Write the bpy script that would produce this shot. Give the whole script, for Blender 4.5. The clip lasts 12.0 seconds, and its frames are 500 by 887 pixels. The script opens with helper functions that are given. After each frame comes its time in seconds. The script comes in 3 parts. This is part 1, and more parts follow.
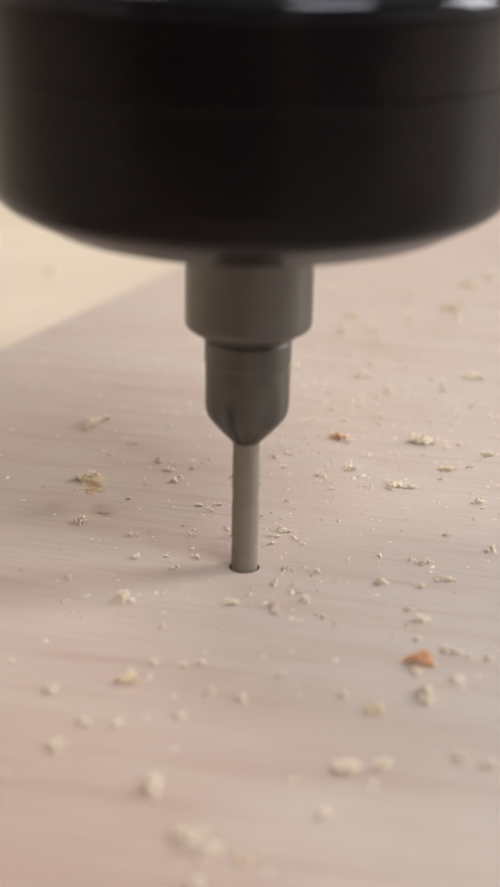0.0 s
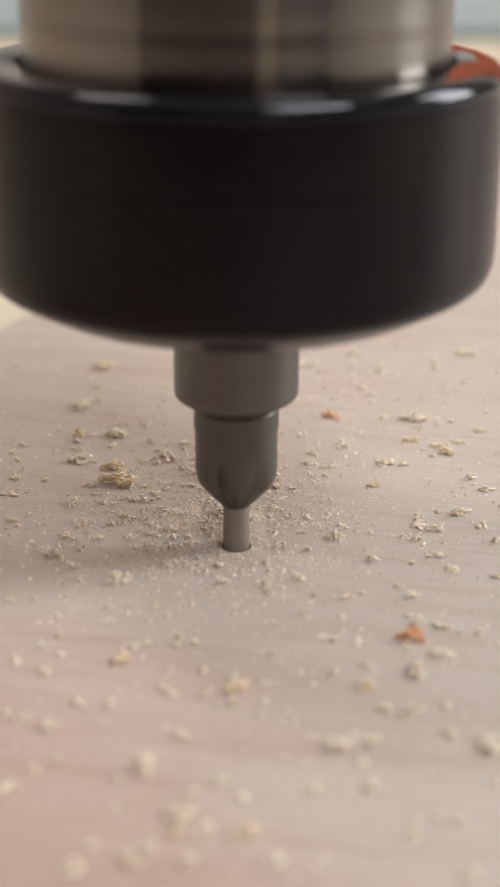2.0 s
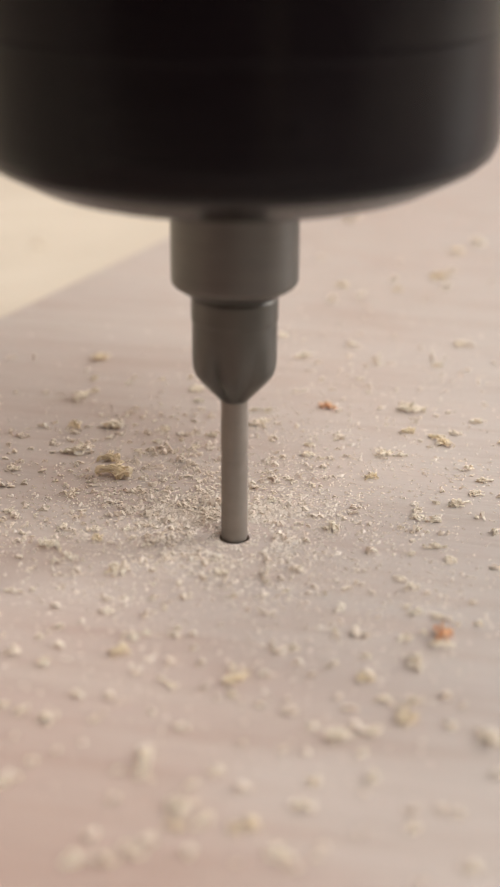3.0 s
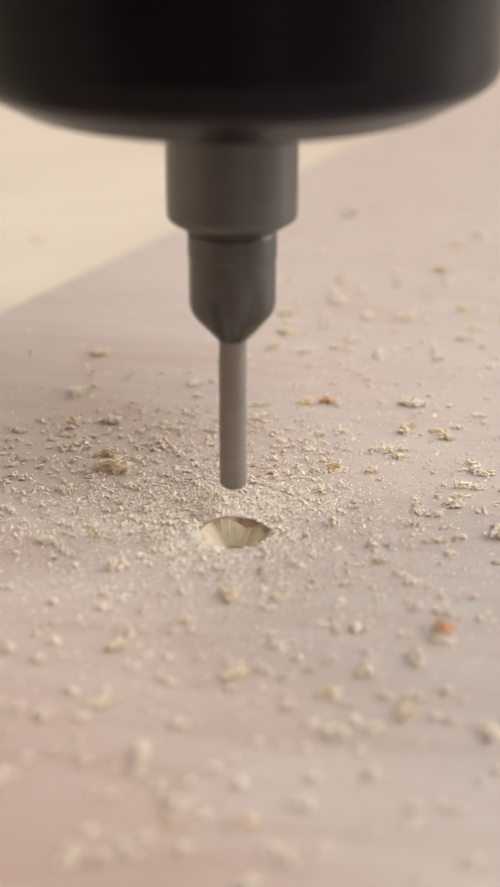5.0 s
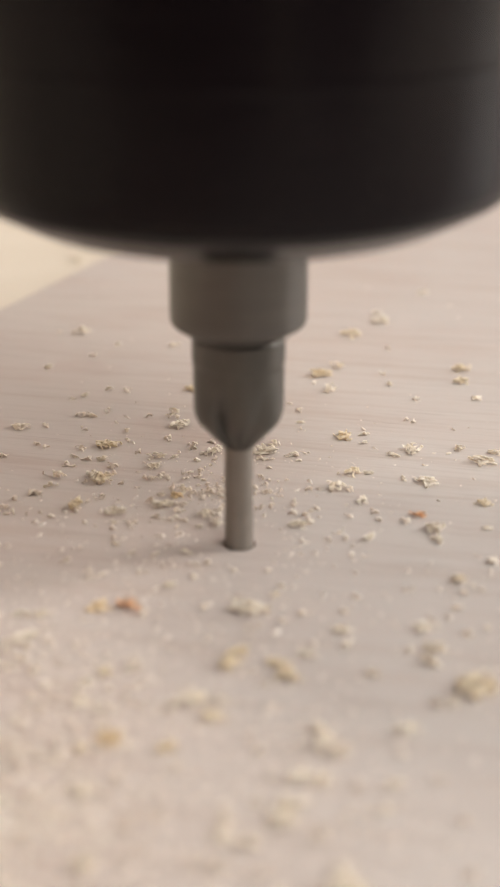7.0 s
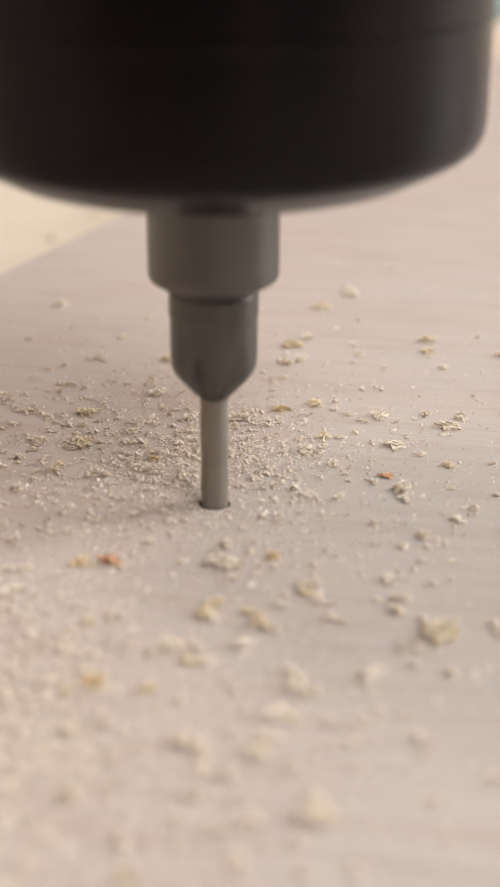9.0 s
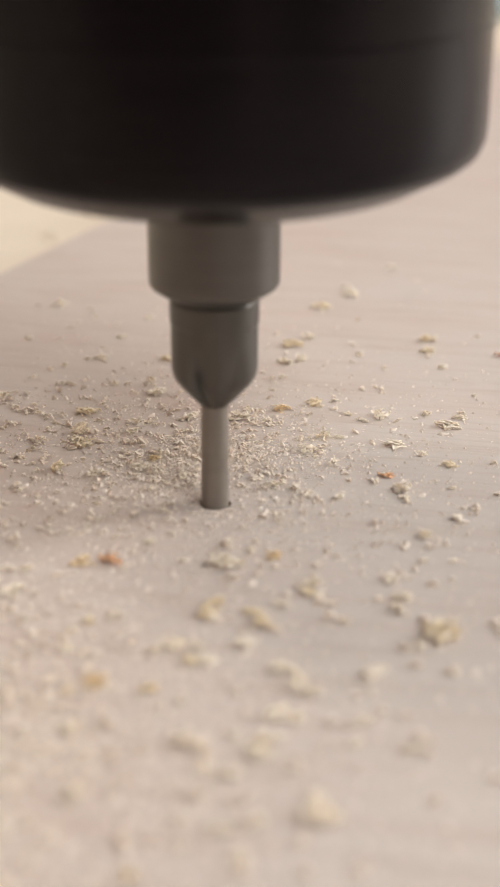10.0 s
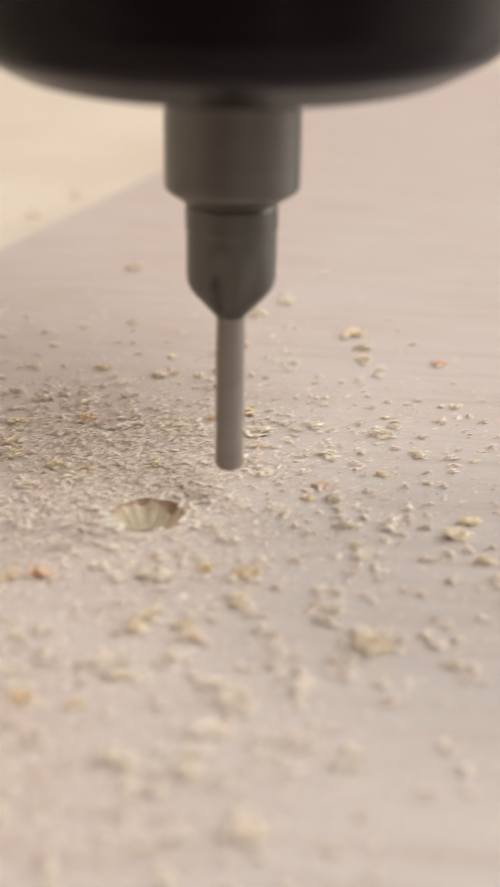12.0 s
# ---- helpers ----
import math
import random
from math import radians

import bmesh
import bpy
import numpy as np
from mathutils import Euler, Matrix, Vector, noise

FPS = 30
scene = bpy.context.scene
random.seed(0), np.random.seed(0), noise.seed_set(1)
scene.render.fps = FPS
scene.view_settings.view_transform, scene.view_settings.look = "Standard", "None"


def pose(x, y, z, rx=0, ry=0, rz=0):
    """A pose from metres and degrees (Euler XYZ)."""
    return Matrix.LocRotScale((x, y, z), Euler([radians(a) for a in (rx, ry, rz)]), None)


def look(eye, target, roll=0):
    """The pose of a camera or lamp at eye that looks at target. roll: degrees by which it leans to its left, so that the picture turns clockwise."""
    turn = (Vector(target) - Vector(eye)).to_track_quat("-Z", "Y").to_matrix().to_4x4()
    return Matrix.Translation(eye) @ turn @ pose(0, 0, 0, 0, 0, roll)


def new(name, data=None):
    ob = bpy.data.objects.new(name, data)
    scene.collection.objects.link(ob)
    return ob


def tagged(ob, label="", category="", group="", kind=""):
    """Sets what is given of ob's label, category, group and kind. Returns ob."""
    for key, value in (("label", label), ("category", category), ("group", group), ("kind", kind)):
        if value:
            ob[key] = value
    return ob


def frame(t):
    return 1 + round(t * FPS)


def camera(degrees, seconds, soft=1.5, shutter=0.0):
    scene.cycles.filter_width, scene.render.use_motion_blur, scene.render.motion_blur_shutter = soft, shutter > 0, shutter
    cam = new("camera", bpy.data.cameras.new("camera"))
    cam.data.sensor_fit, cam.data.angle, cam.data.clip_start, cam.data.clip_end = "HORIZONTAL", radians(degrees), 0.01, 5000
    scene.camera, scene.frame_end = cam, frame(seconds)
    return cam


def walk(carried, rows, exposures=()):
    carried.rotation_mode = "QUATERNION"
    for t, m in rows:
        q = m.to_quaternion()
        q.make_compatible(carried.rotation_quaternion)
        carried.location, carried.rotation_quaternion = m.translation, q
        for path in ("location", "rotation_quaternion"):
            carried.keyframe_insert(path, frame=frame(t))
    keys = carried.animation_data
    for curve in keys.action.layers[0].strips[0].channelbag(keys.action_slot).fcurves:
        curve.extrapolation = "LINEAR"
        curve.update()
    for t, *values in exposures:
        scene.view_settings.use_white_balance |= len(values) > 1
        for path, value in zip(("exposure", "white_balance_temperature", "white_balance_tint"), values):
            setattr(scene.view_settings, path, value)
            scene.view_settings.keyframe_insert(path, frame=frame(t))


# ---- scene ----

# ---------------------------------------------------------------- camera
cam = camera(18.85, 12.0, soft=1.25, shutter=0.35)
cam.data.dof.use_dof = True
cam.data.dof.focus_distance = 0.189
cam.data.dof.aperture_fstop = 27.0
CAM_ROWS = [
    (0.0, 0.0004, -0.1602, 0.0774, 0.0, -21.1, 1.05), (0.5, 0.001, -0.1602, 0.0778, 0.11, -21.59, 0.54),
    (1.0, 0.0014, -0.1611, 0.0783, -0.03, -21.81, 0.34), (1.5, 0.0015, -0.1606, 0.0778, 0.1, -21.76, 0.19),
    (2.0, 0.0016, -0.1607, 0.0777, 0.01, -21.91, 0.22), (2.5, 0.0009, -0.1606, 0.0779, -0.08, -22.05, 0.36),
    (3.0, 0.001, -0.1604, 0.0775, -0.28, -22.22, 0.34), (5.0, 0.0016, -0.1589, 0.0762, -0.12, -22.24, 0.05),
    (5.1, 0.0014, -0.1589, 0.0762, -0.18, -22.12, 0.1), (5.2, 0.0008, -0.1586, 0.0762, 0.39, -22.03, 0.1),
    (5.3, -0.0005, -0.157, 0.0764, 0.64, -21.98, 0.1), (5.4, -0.002, -0.1535, 0.0766, 0.08, -22.14, 0.1),
    (5.5, -0.0032, -0.1481, 0.0767, -0.67, -22.0, 0.17), (5.6, -0.0027, -0.1391, 0.0764, -1.0, -21.75, 0.58),
    (5.7, -0.0007, -0.1284, 0.0773, -0.97, -21.73, 0.7), (5.8, 0.0025, -0.1166, 0.0782, -1.13, -21.78, 0.77),
    (5.9, 0.0076, -0.104, 0.0768, -1.26, -21.23, 0.85), (6.0, 0.014, -0.0913, 0.077, -1.17, -21.33, 0.81),
    (6.1, 0.0174, -0.0831, 0.0746, -1.37, -21.04, 0.81), (6.2, 0.0182, -0.0808, 0.0725, -1.43, -20.64, 0.66),
    (6.5, 0.0205, -0.0846, 0.0735, -1.27, -21.3, 0.48), (7.0, 0.0217, -0.0906, 0.0722, -1.54, -22.23, 0.01),
    (7.5, 0.0224, -0.0957, 0.0726, -1.94, -22.56, -0.01), (9.5, 0.021, -0.0985, 0.073, -2.72, -22.85, 0.29),
    (10.0, 0.0209, -0.0983, 0.0728, -2.77, -22.82, 0.3), (10.5, 0.021, -0.0982, 0.0728, -2.77, -22.85, 0.24),
    (11.0, 0.0224, -0.0974, 0.072, -2.3, -22.7, 0.01), (11.5, 0.0222, -0.0974, 0.0721, -2.48, -22.73, -0.03),
    (11.7, 0.0224, -0.0973, 0.0725, -2.33, -22.8, 0.1), (11.8, 0.0225, -0.0972, 0.0727, -2.9, -22.79, 0.3),
    (11.9, 0.0226, -0.0971, 0.073, -3.75, -22.8, 0.6), (12.0, 0.0228, -0.0971, 0.0732, -4.9, -22.68, 0.93),
]
walk(cam, [(t, pose(x, y, z, 90 + p, 0, w) @ pose(0, 0, 0, 0, 0, r)) for t, x, y, z, w, p, r in CAM_ROWS])

# ---------------------------------------------------------------- light
scene.view_settings.exposure = 0.0
world = bpy.data.worlds.new("sky")
scene.world = world
world.use_nodes = True
wn = world.node_tree.nodes
sky = wn.new("ShaderNodeTexSky")
sky.sky_type, sky.sun_disc = "NISHITA", False
sky.sun_elevation, sky.sun_rotation = radians(40), radians(90)
world.node_tree.links.new(sky.outputs[0], wn["Background"].inputs[0])
wn["Background"].inputs[1].default_value = 0.08


def area_lamp(name, eye, target, sx, sy, power, colour):
    data = bpy.data.lights.new(name, "AREA")
    data.shape, data.size, data.size_y, data.energy, data.color = "RECTANGLE", sx, sy, power, colour
    ob = new(name, data)
    ob.matrix_world = look(eye, target)
    return ob


KEY, FILL, WINDOW = 24.0, 9.0, 33.0
area_lamp("ceiling_lamp", (0.78, -0.92, 1.48), (0.0, 0.0, 0.0), 0.9, 0.7, KEY, (0.962, 0.975, 0.97))
# warm fill added at the back left, not a known lamp of the room
area_lamp("ceiling_lamp", (-0.75, 0.55, 1.62), (-0.75, 0.56, 0.0), 0.6, 0.4, FILL, (1.0, 0.92, 0.83))
area_lamp("window_light", (1.72, 0.5, 0.85), (0.0, 0.0, 0.0), 0.7, 1.0, WINDOW, (0.985, 0.97, 0.945))


# ---------------------------------------------------------------- materials
def material(name, rough=0.5, metal=0.0):
    m = bpy.data.materials.new(name)
    m.use_nodes = True
    b = m.node_tree.nodes["Principled BSDF"]
    b.inputs["Roughness"].default_value, b.inputs["Metallic"].default_value = rough, metal
    return m, m.node_tree, b


def node(tree, kind, **values):
    n = tree.nodes.new(kind)
    for key, value in values.items():
        n.inputs[key.replace("_", " ")].default_value = value
    return n


def coords(tree, scale, turn=0.0, kind="Object"):
    """Coordinates in units of 1 / scale metres, turned about z."""
    tc, mp = tree.nodes.new("ShaderNodeTexCoord"), tree.nodes.new("ShaderNodeMapping")
    mp.vector_type = "TEXTURE"
    mp.inputs["Rotation"].default_value = (0, 0, radians(turn))
    mp.inputs["Scale"].default_value = tuple(1.0 / s for s in scale)
    tree.links.new(tc.outputs[kind], mp.inputs[0])
    return mp.outputs[0]


def noise_of(tree, vector, detail=4.0, rough=0.55, scale=1.0):
    n = node(tree, "ShaderNodeTexNoise", Scale=scale, Detail=detail, Roughness=rough)
    tree.links.new(vector, n.inputs["Vector"])
    return n.outputs["Fac"]


def ramp(tree, fac, stops):
    r = tree.nodes.new("ShaderNodeValToRGB")
    while len(r.color_ramp.elements) < len(stops):
        r.color_ramp.elements.new(0.5)
    for e, (at, c) in zip(r.color_ramp.elements, stops):
        e.position, e.color = at, (*c, 1) if len(c) == 3 else (c[0], c[0], c[0], 1)
    tree.links.new(fac, r.inputs[0])
    return r.outputs[0]


def mixed(tree, fac, a, b, mode="MIX"):
    n = tree.nodes.new("ShaderNodeMix")
    n.data_type, n.blend_type = "RGBA", mode
    for value, socket in ((fac, n.inputs[0]), (a, n.inputs[6]), (b, n.inputs[7])):
        if isinstance(value, float):
            socket.default_value = value
        elif isinstance(value, tuple):
            socket.default_value = (*value, 1)
        else:
            tree.links.new(value, socket)
    return n.outputs[2]


def bump(tree, bsdf, height, strength, distance):
    n = node(tree, "ShaderNodeBump", Strength=strength, Distance=distance)
    tree.links.new(height, n.inputs["Height"])
    tree.links.new(n.outputs[0], bsdf.inputs["Normal"])


GRAIN = -15.0


def wood_face():
    """Pinkish beige veneer with grain running across the board."""
    m, t, b = material("veneer", 0.55)
    fine = noise_of(t, coords(t, (60, 1300, 900), GRAIN), 5, 0.6)
    wide = noise_of(t, coords(t, (9, 95, 60), GRAIN), 3, 0.5)
    blot = noise_of(t, coords(t, (22, 40, 30), GRAIN + 8), 2, 0.5)
    c = ramp(t, wide, [(0.35, (0.425, 0.328, 0.282)), (0.45, (0.475, 0.387, 0.345)), (0.57, (0.485, 0.402, 0.357)), (0.75, (0.505, 0.435, 0.39))])
    # tone by position: darker and redder towards near left, greyer towards the far end
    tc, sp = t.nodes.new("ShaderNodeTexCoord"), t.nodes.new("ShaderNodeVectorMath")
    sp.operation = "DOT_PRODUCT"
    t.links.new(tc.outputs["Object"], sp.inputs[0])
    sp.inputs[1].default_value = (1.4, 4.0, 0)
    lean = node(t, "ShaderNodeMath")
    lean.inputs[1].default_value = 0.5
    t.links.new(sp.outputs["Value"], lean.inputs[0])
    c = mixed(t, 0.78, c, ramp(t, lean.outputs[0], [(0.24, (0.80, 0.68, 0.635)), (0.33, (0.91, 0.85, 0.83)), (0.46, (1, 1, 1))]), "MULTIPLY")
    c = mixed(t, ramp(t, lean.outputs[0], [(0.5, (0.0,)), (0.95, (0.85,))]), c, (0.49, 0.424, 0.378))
    c = mixed(t, ramp(t, blot, [(0.42, (0.0,)), (0.68, (0.75,))]), c, (0.48, 0.412, 0.372))
    smudge = noise_of(t, coords(t, (38, 75, 50), GRAIN - 6), 4, 0.6)
    c = mixed(t, ramp(t, smudge, [(0.52, (0.0,)), (0.72, (0.55,))]), c, (0.43, 0.325, 0.275))
    # cool light on the right side, put into the veneer colour as grey
    side, cool_lit = t.nodes.new("ShaderNodeVectorMath"), node(t, "ShaderNodeMath")
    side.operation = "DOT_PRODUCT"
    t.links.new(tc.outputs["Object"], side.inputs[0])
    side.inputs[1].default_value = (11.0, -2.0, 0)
    cool_lit.inputs[1].default_value = 0.5
    t.links.new(side.outputs["Value"], cool_lit.inputs[0])
    c = mixed(t, ramp(t, cool_lit.outputs[0], [(0.56, (0.0,)), (0.86, (0.55,))]), c, (0.488, 0.453, 0.423))
    dark = ramp(t, fine, [(0.30, (0.58, 0.50, 0.45)), (0.48, (1, 1, 1))])
    c = mixed(t, 0.24, c, dark, "MULTIPLY")
    streak = noise_of(t, coords(t, (26, 300, 200), GRAIN + 3), 4, 0.6)
    c = mixed(t, 0.34, c, ramp(t, streak, [(0.36, (0.80, 0.69, 0.62)), (0.50, (1, 1, 1)), (0.66, (1.0, 0.985, 0.97))]), "MULTIPLY")
    warm = noise_of(t, coords(t, (14, 60, 40), GRAIN + 5), 3, 0.55)
    c = mixed(t, ramp(t, warm, [(0.5, (0.0,)), (0.68, (0.25,))]), c, (0.485, 0.385, 0.335))
    pores = noise_of(t, coords(t, (70, 1700, 2000), GRAIN), 3, 0.6)
    c = mixed(t, 0.3, c, ramp(t, pores, [(0.27, (0.45, 0.37, 0.32)), (0.37, (1, 1, 1))]), "MULTIPLY")
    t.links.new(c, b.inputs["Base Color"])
    bump(t, b, fine, 0.28, 0.00012)
    return m


def plain_wood(name, dark, light, scale, turn=0.0, rough=0.6):
    m, t, b = material(name, rough)
    n = noise_of(t, coords(t, scale, turn), 5, 0.6)
    t.links.new(ramp(t, n, [(0.3, dark), (0.7, light)]), b.inputs["Base Color"])
    bump(t, b, n, 0.4, 0.0001)
    return m


def chip_material(name, dark, light):
    m, t, b = material(name, 0.6)
    info = t.nodes.new("ShaderNodeObjectInfo")
    geo = t.nodes.new("ShaderNodeNewGeometry")
    isl = ramp(t, geo.outputs["Random Per Island"], [(0.0, dark), (0.5, light), (1.0, tuple(min(1, v * 1.12) for v in light))])
    c = mixed(t, 0.35, isl, ramp(t, info.outputs["Random"], [(0.0, dark), (1.0, light)]))
    n = noise_of(t, coords(t, (900, 3500, 3500)), 3)
    c = mixed(t, 0.4, c, ramp(t, n, [(0.3, (0.86, 0.82, 0.77)), (0.6, (1, 1, 1))]), "MULTIPLY")
    t.links.new(c, b.inputs["Base Color"])
    thin, both = t.nodes.new("ShaderNodeBsdfTranslucent"), t.nodes.new("ShaderNodeMixShader")
    both.inputs[0].default_value = 0.45
    t.links.new(c, thin.inputs[0])
    t.links.new(b.outputs[0], both.inputs[1])
    t.links.new(thin.outputs[0], both.inputs[2])
    t.links.new(both.outputs[0], t.nodes["Material Output"].inputs[0])
    return m


def metal(name, dark, light, rough, metallic, scale, bump_by=0.0):
    m, t, b = material(name, rough, metallic)
    n = noise_of(t, coords(t, scale), 4, 0.6)
    t.links.new(ramp(t, n, [(0.3, dark), (0.7, light)]), b.inputs["Base Color"])
    r = ramp(t, n, [(0.2, (max(0.02, rough - 0.07),)), (0.8, (rough + 0.07,))])
    t.links.new(r, b.inputs["Roughness"])
    if bump_by:
        bump(t, b, n, bump_by, 0.00005)
    return m


VENEER = wood_face()
CORE = plain_wood("pale_core", (0.30, 0.23, 0.14), (0.55, 0.455, 0.325), (420, 420, 160))
CRUST = plain_wood("brown_glue_line", (0.22, 0.13, 0.08), (0.42, 0.29, 0.19), (900, 900, 900))
TABLE = plain_wood("table_board", (0.575, 0.492, 0.392), (0.645, 0.562, 0.458), (14, 40, 30), 20.0, 0.65)
CHIP = chip_material("cream_chip", (0.935, 0.855, 0.73), (0.985, 0.935, 0.855))
STRAW = chip_material("straw_chip", (0.93, 0.82, 0.63), (0.97, 0.895, 0.75))
HONEY = chip_material("honey_chip", (0.91, 0.745, 0.50), (0.95, 0.84, 0.63))
AMBER = chip_material("amber_chip", (0.85, 0.51, 0.27), (0.92, 0.68, 0.44))
DUST = chip_material("sawdust", (0.78, 0.69, 0.61), (0.91, 0.83, 0.755))
CRUMB = chip_material("wood_crumb", (0.82, 0.725, 0.63), (0.93, 0.85, 0.765))
BLACK = metal("blackened_steel", (0.0050, 0.0030, 0.0037), (0.0070, 0.0046, 0.0054), 0.22, 0.0, (600, 600, 900), 0.05)
BLACK.node_tree.nodes["Principled BSDF"].inputs["Specular IOR Level"].default_value = 0.16
RIM = metal("polished_black_edge", (0.014, 0.014, 0.019), (0.022, 0.023, 0.029), 0.08, 0.7, (400, 400, 400))
STEEL = metal("turned_steel", (0.165, 0.150, 0.138), (0.255, 0.236, 0.217), 0.2, 1.0, (8, 8, 700), 0.10)
STEEL.node_tree.nodes["Principled BSDF"].inputs["Anisotropic"].default_value = 0.9
STEEL.node_tree.nodes["Principled BSDF"].inputs["Anisotropic Rotation"].default_value = 0.25
ringed = STEEL.node_tree.nodes.new("ShaderNodeTangent")
ringed.direction_type, ringed.axis = "RADIAL", "Z"
STEEL.node_tree.links.new(ringed.outputs[0], STEEL.node_tree.nodes["Principled BSDF"].inputs["Tangent"])
TOOL = metal("dull_tool_steel", (0.122, 0.114, 0.104), (0.150, 0.140, 0.128), 0.36, 0.8, (120, 120, 500), 0.02)
CUTTER = metal("worn_cutter_steel", (0.095, 0.089, 0.080), (0.135, 0.126, 0.113), 0.38, 0.8, (500, 500, 120), 0.04)
DRILL = metal("brown_drill_steel", (0.228, 0.196, 0.167), (0.275, 0.238, 0.204), 0.5, 0.35, (200, 200, 600), 0.02)
ORANGE = metal("orange_paint", (0.55, 0.13, 0.06), (0.66, 0.17, 0.08), 0.4, 0.0, (30, 30, 30))
GREY = metal("grey_aluminium", (0.47, 0.56, 0.60), (0.58, 0.67, 0.71), 0.4, 0.1, (20, 20, 200))
SEAL = metal("dark_seal", (0.20, 0.25, 0.25), (0.28, 0.33, 0.33), 0.6, 0.0, (40, 40, 40))
DARK_WALL = metal("dark_brown_boards", (0.062, 0.044, 0.042), (0.096, 0.071, 0.068), 0.8, 0.0, (4, 4, 30))
PLASTER = metal("painted_plaster", (0.66, 0.64, 0.61), (0.74, 0.72, 0.69), 0.8, 0.0, (6, 6, 6))
TAN_WALL = metal("tan_painted_plaster", (0.52, 0.41, 0.36), (0.60, 0.48, 0.43), 0.8, 0.0, (6, 6, 6))
CONCRETE = metal("concrete", (0.09, 0.085, 0.08), (0.14, 0.13, 0.12), 0.8, 0.0, (5, 5, 5))


# ---------------------------------------------------------------- mesh helpers
def mesh_object(name, bm, material_, smooth=False):
    me = bpy.data.meshes.new(name)
    bmesh.ops.recalc_face_normals(bm, faces=bm.faces)
    bm.to_mesh(me)
    bm.free()
    for m in material_ if isinstance(material_, (list, tuple)) else (material_,):
        me.materials.append(m)
    if smooth:
        me.polygons.foreach_set("use_smooth", [True] * len(me.polygons))
        me.set_sharp_from_angle(angle=radians(38))
    return new(name, me)


def part(name, bm, material_, parent, label="", smooth=True):
    ob = mesh_object(name, bm, material_, smooth)
    ob.parent = parent
    return tagged(ob, label)


def thing(name, label, category, group="", kind=""):
    return tagged(new(name), label, category, group, kind)


def lathe(profile, sides=96, warp=None, closed=True):
    """A body of revolution about z from (radius, height) in millimetres."""
    bm = bmesh.new()
    rings = []
    fine = [profile[0]]
    for (r0, z0), (r1, z1) in zip(profile, profile[1:]):
        gap = math.hypot(r1 - r0, z1 - z0)
        if gap > 1.2:
            fine += [(r0 + (r1 - r0) * k, z0 + (z1 - z0) * k) for k in (0.15 / gap, 1 - 0.15 / gap)]
        fine.append((r1, z1))
    for r, z in fine:
        ring = []
        for i in range(sides):
            a = 2 * math.pi * i / sides
            k = warp(a, z, r) if warp else r
            ring.append(bm.verts.new((k * math.cos(a) / 1000, k * math.sin(a) / 1000, z / 1000)))
        rings.append(ring)
    for low, high in zip(rings, rings[1:]):
        for i in range(sides):
            j = (i + 1) % sides
            bm.faces.new((low[i], low[j], high[j], high[i]))
    if closed:
        bm.faces.new(rings[0])
        bm.faces.new(rings[-1])
    return bm


def box(bm, lo, hi):
    v = [bm.verts.new((x, y, z)) for x in (lo[0], hi[0]) for y in (lo[1], hi[1]) for z in (lo[2], hi[2])]
    for f in ((0, 1, 3, 2), (4, 6, 7, 5), (0, 4, 5, 1), (2, 3, 7, 6), (0, 2, 6, 4), (1, 5, 7, 3)):
        bm.faces.new([v[i] for i in f])
    return bm


def bevelled(bm, width, segments=2):
    bmesh.ops.bevel(bm, geom=list(bm.edges), offset=width, segments=segments, affect="EDGES", profile=0.6)
    return bm


# ---------------------------------------------------------------- the room
def room():
    x0, x1, y0, y1, z0, z1, w = -1.75, 1.75, -1.5, 1.7, -0.92, 1.7, 0.12
    rows = [("floor", (x0 - w, y0 - w, z0 - w), (x1 + w, y1 + w, z0), CONCRETE, "grey concrete workshop floor"),
            ("ceiling", (x0 - w, y0 - w, z1), (x1 + w, y1 + w, z1 + w), PLASTER, "plain pale workshop ceiling"),
            ("wall_west", (x0 - w, y0, z0), (x0, y1, z1), TAN_WALL, "plain tan plaster workshop wall"),
            ("wall_south", (x0 - w, y0 - w, z0), (x1 + w, y0, z1), DARK_WALL, "plain dark brown workshop wall"),
            # added out of view, so the steel nose mirrors a pale band
            ("wall_panel", (0.28, y0 + 0.002, z0), (0.56, y0 + 0.02, 1.2), CORE, "unseen light panel added on the dark wall for the steel nose to mirror"),
            ("wall_north", (x0 - w, y1, z0), (x1 + w, y1 + w, z1), PLASTER, "plain pale plaster workshop wall")]
    for name, lo, hi, m, label in rows:
        tagged(mesh_object(name, box(bmesh.new(), lo, hi), m), label, name.split("_")[0], kind="structure")
    bm = bmesh.new()
    for lo, hi in (((x1, y0, z0), (x1 + w, 0.1, z1)), ((x1, 0.9, z0), (x1 + w, y1, z1)),
                   ((x1, 0.1, z0), (x1 + w, 0.9, 0.3)), ((x1, 0.1, 1.4), (x1 + w, 0.9, z1))):
        box(bm, lo, hi)
    tagged(mesh_object("wall_east", bm, PLASTER), "plain pale plaster wall with a window opening", "wall", kind="structure")


room()

# ---------------------------------------------------------------- table and what stands behind it
BOARD_T = 0.019
TOP = -BOARD_T


def table():
    t = thing("machine_table", "warm beige board top of the machine table", "table")
    part("tabletop", bevelled(box(bmesh.new(), (-0.95, -0.31, TOP - 0.03), (0.95, 0.64, TOP)), 0.002), TABLE, t, smooth=False)
    for x in (-0.85, 0.85):
        for y in (-0.26, 0.54):
            part("leg", bevelled(box(bmesh.new(), (x - 0.04, y - 0.04, -0.92), (x + 0.04, y + 0.04, TOP - 0.03)), 0.004), GREY, t, smooth=False)


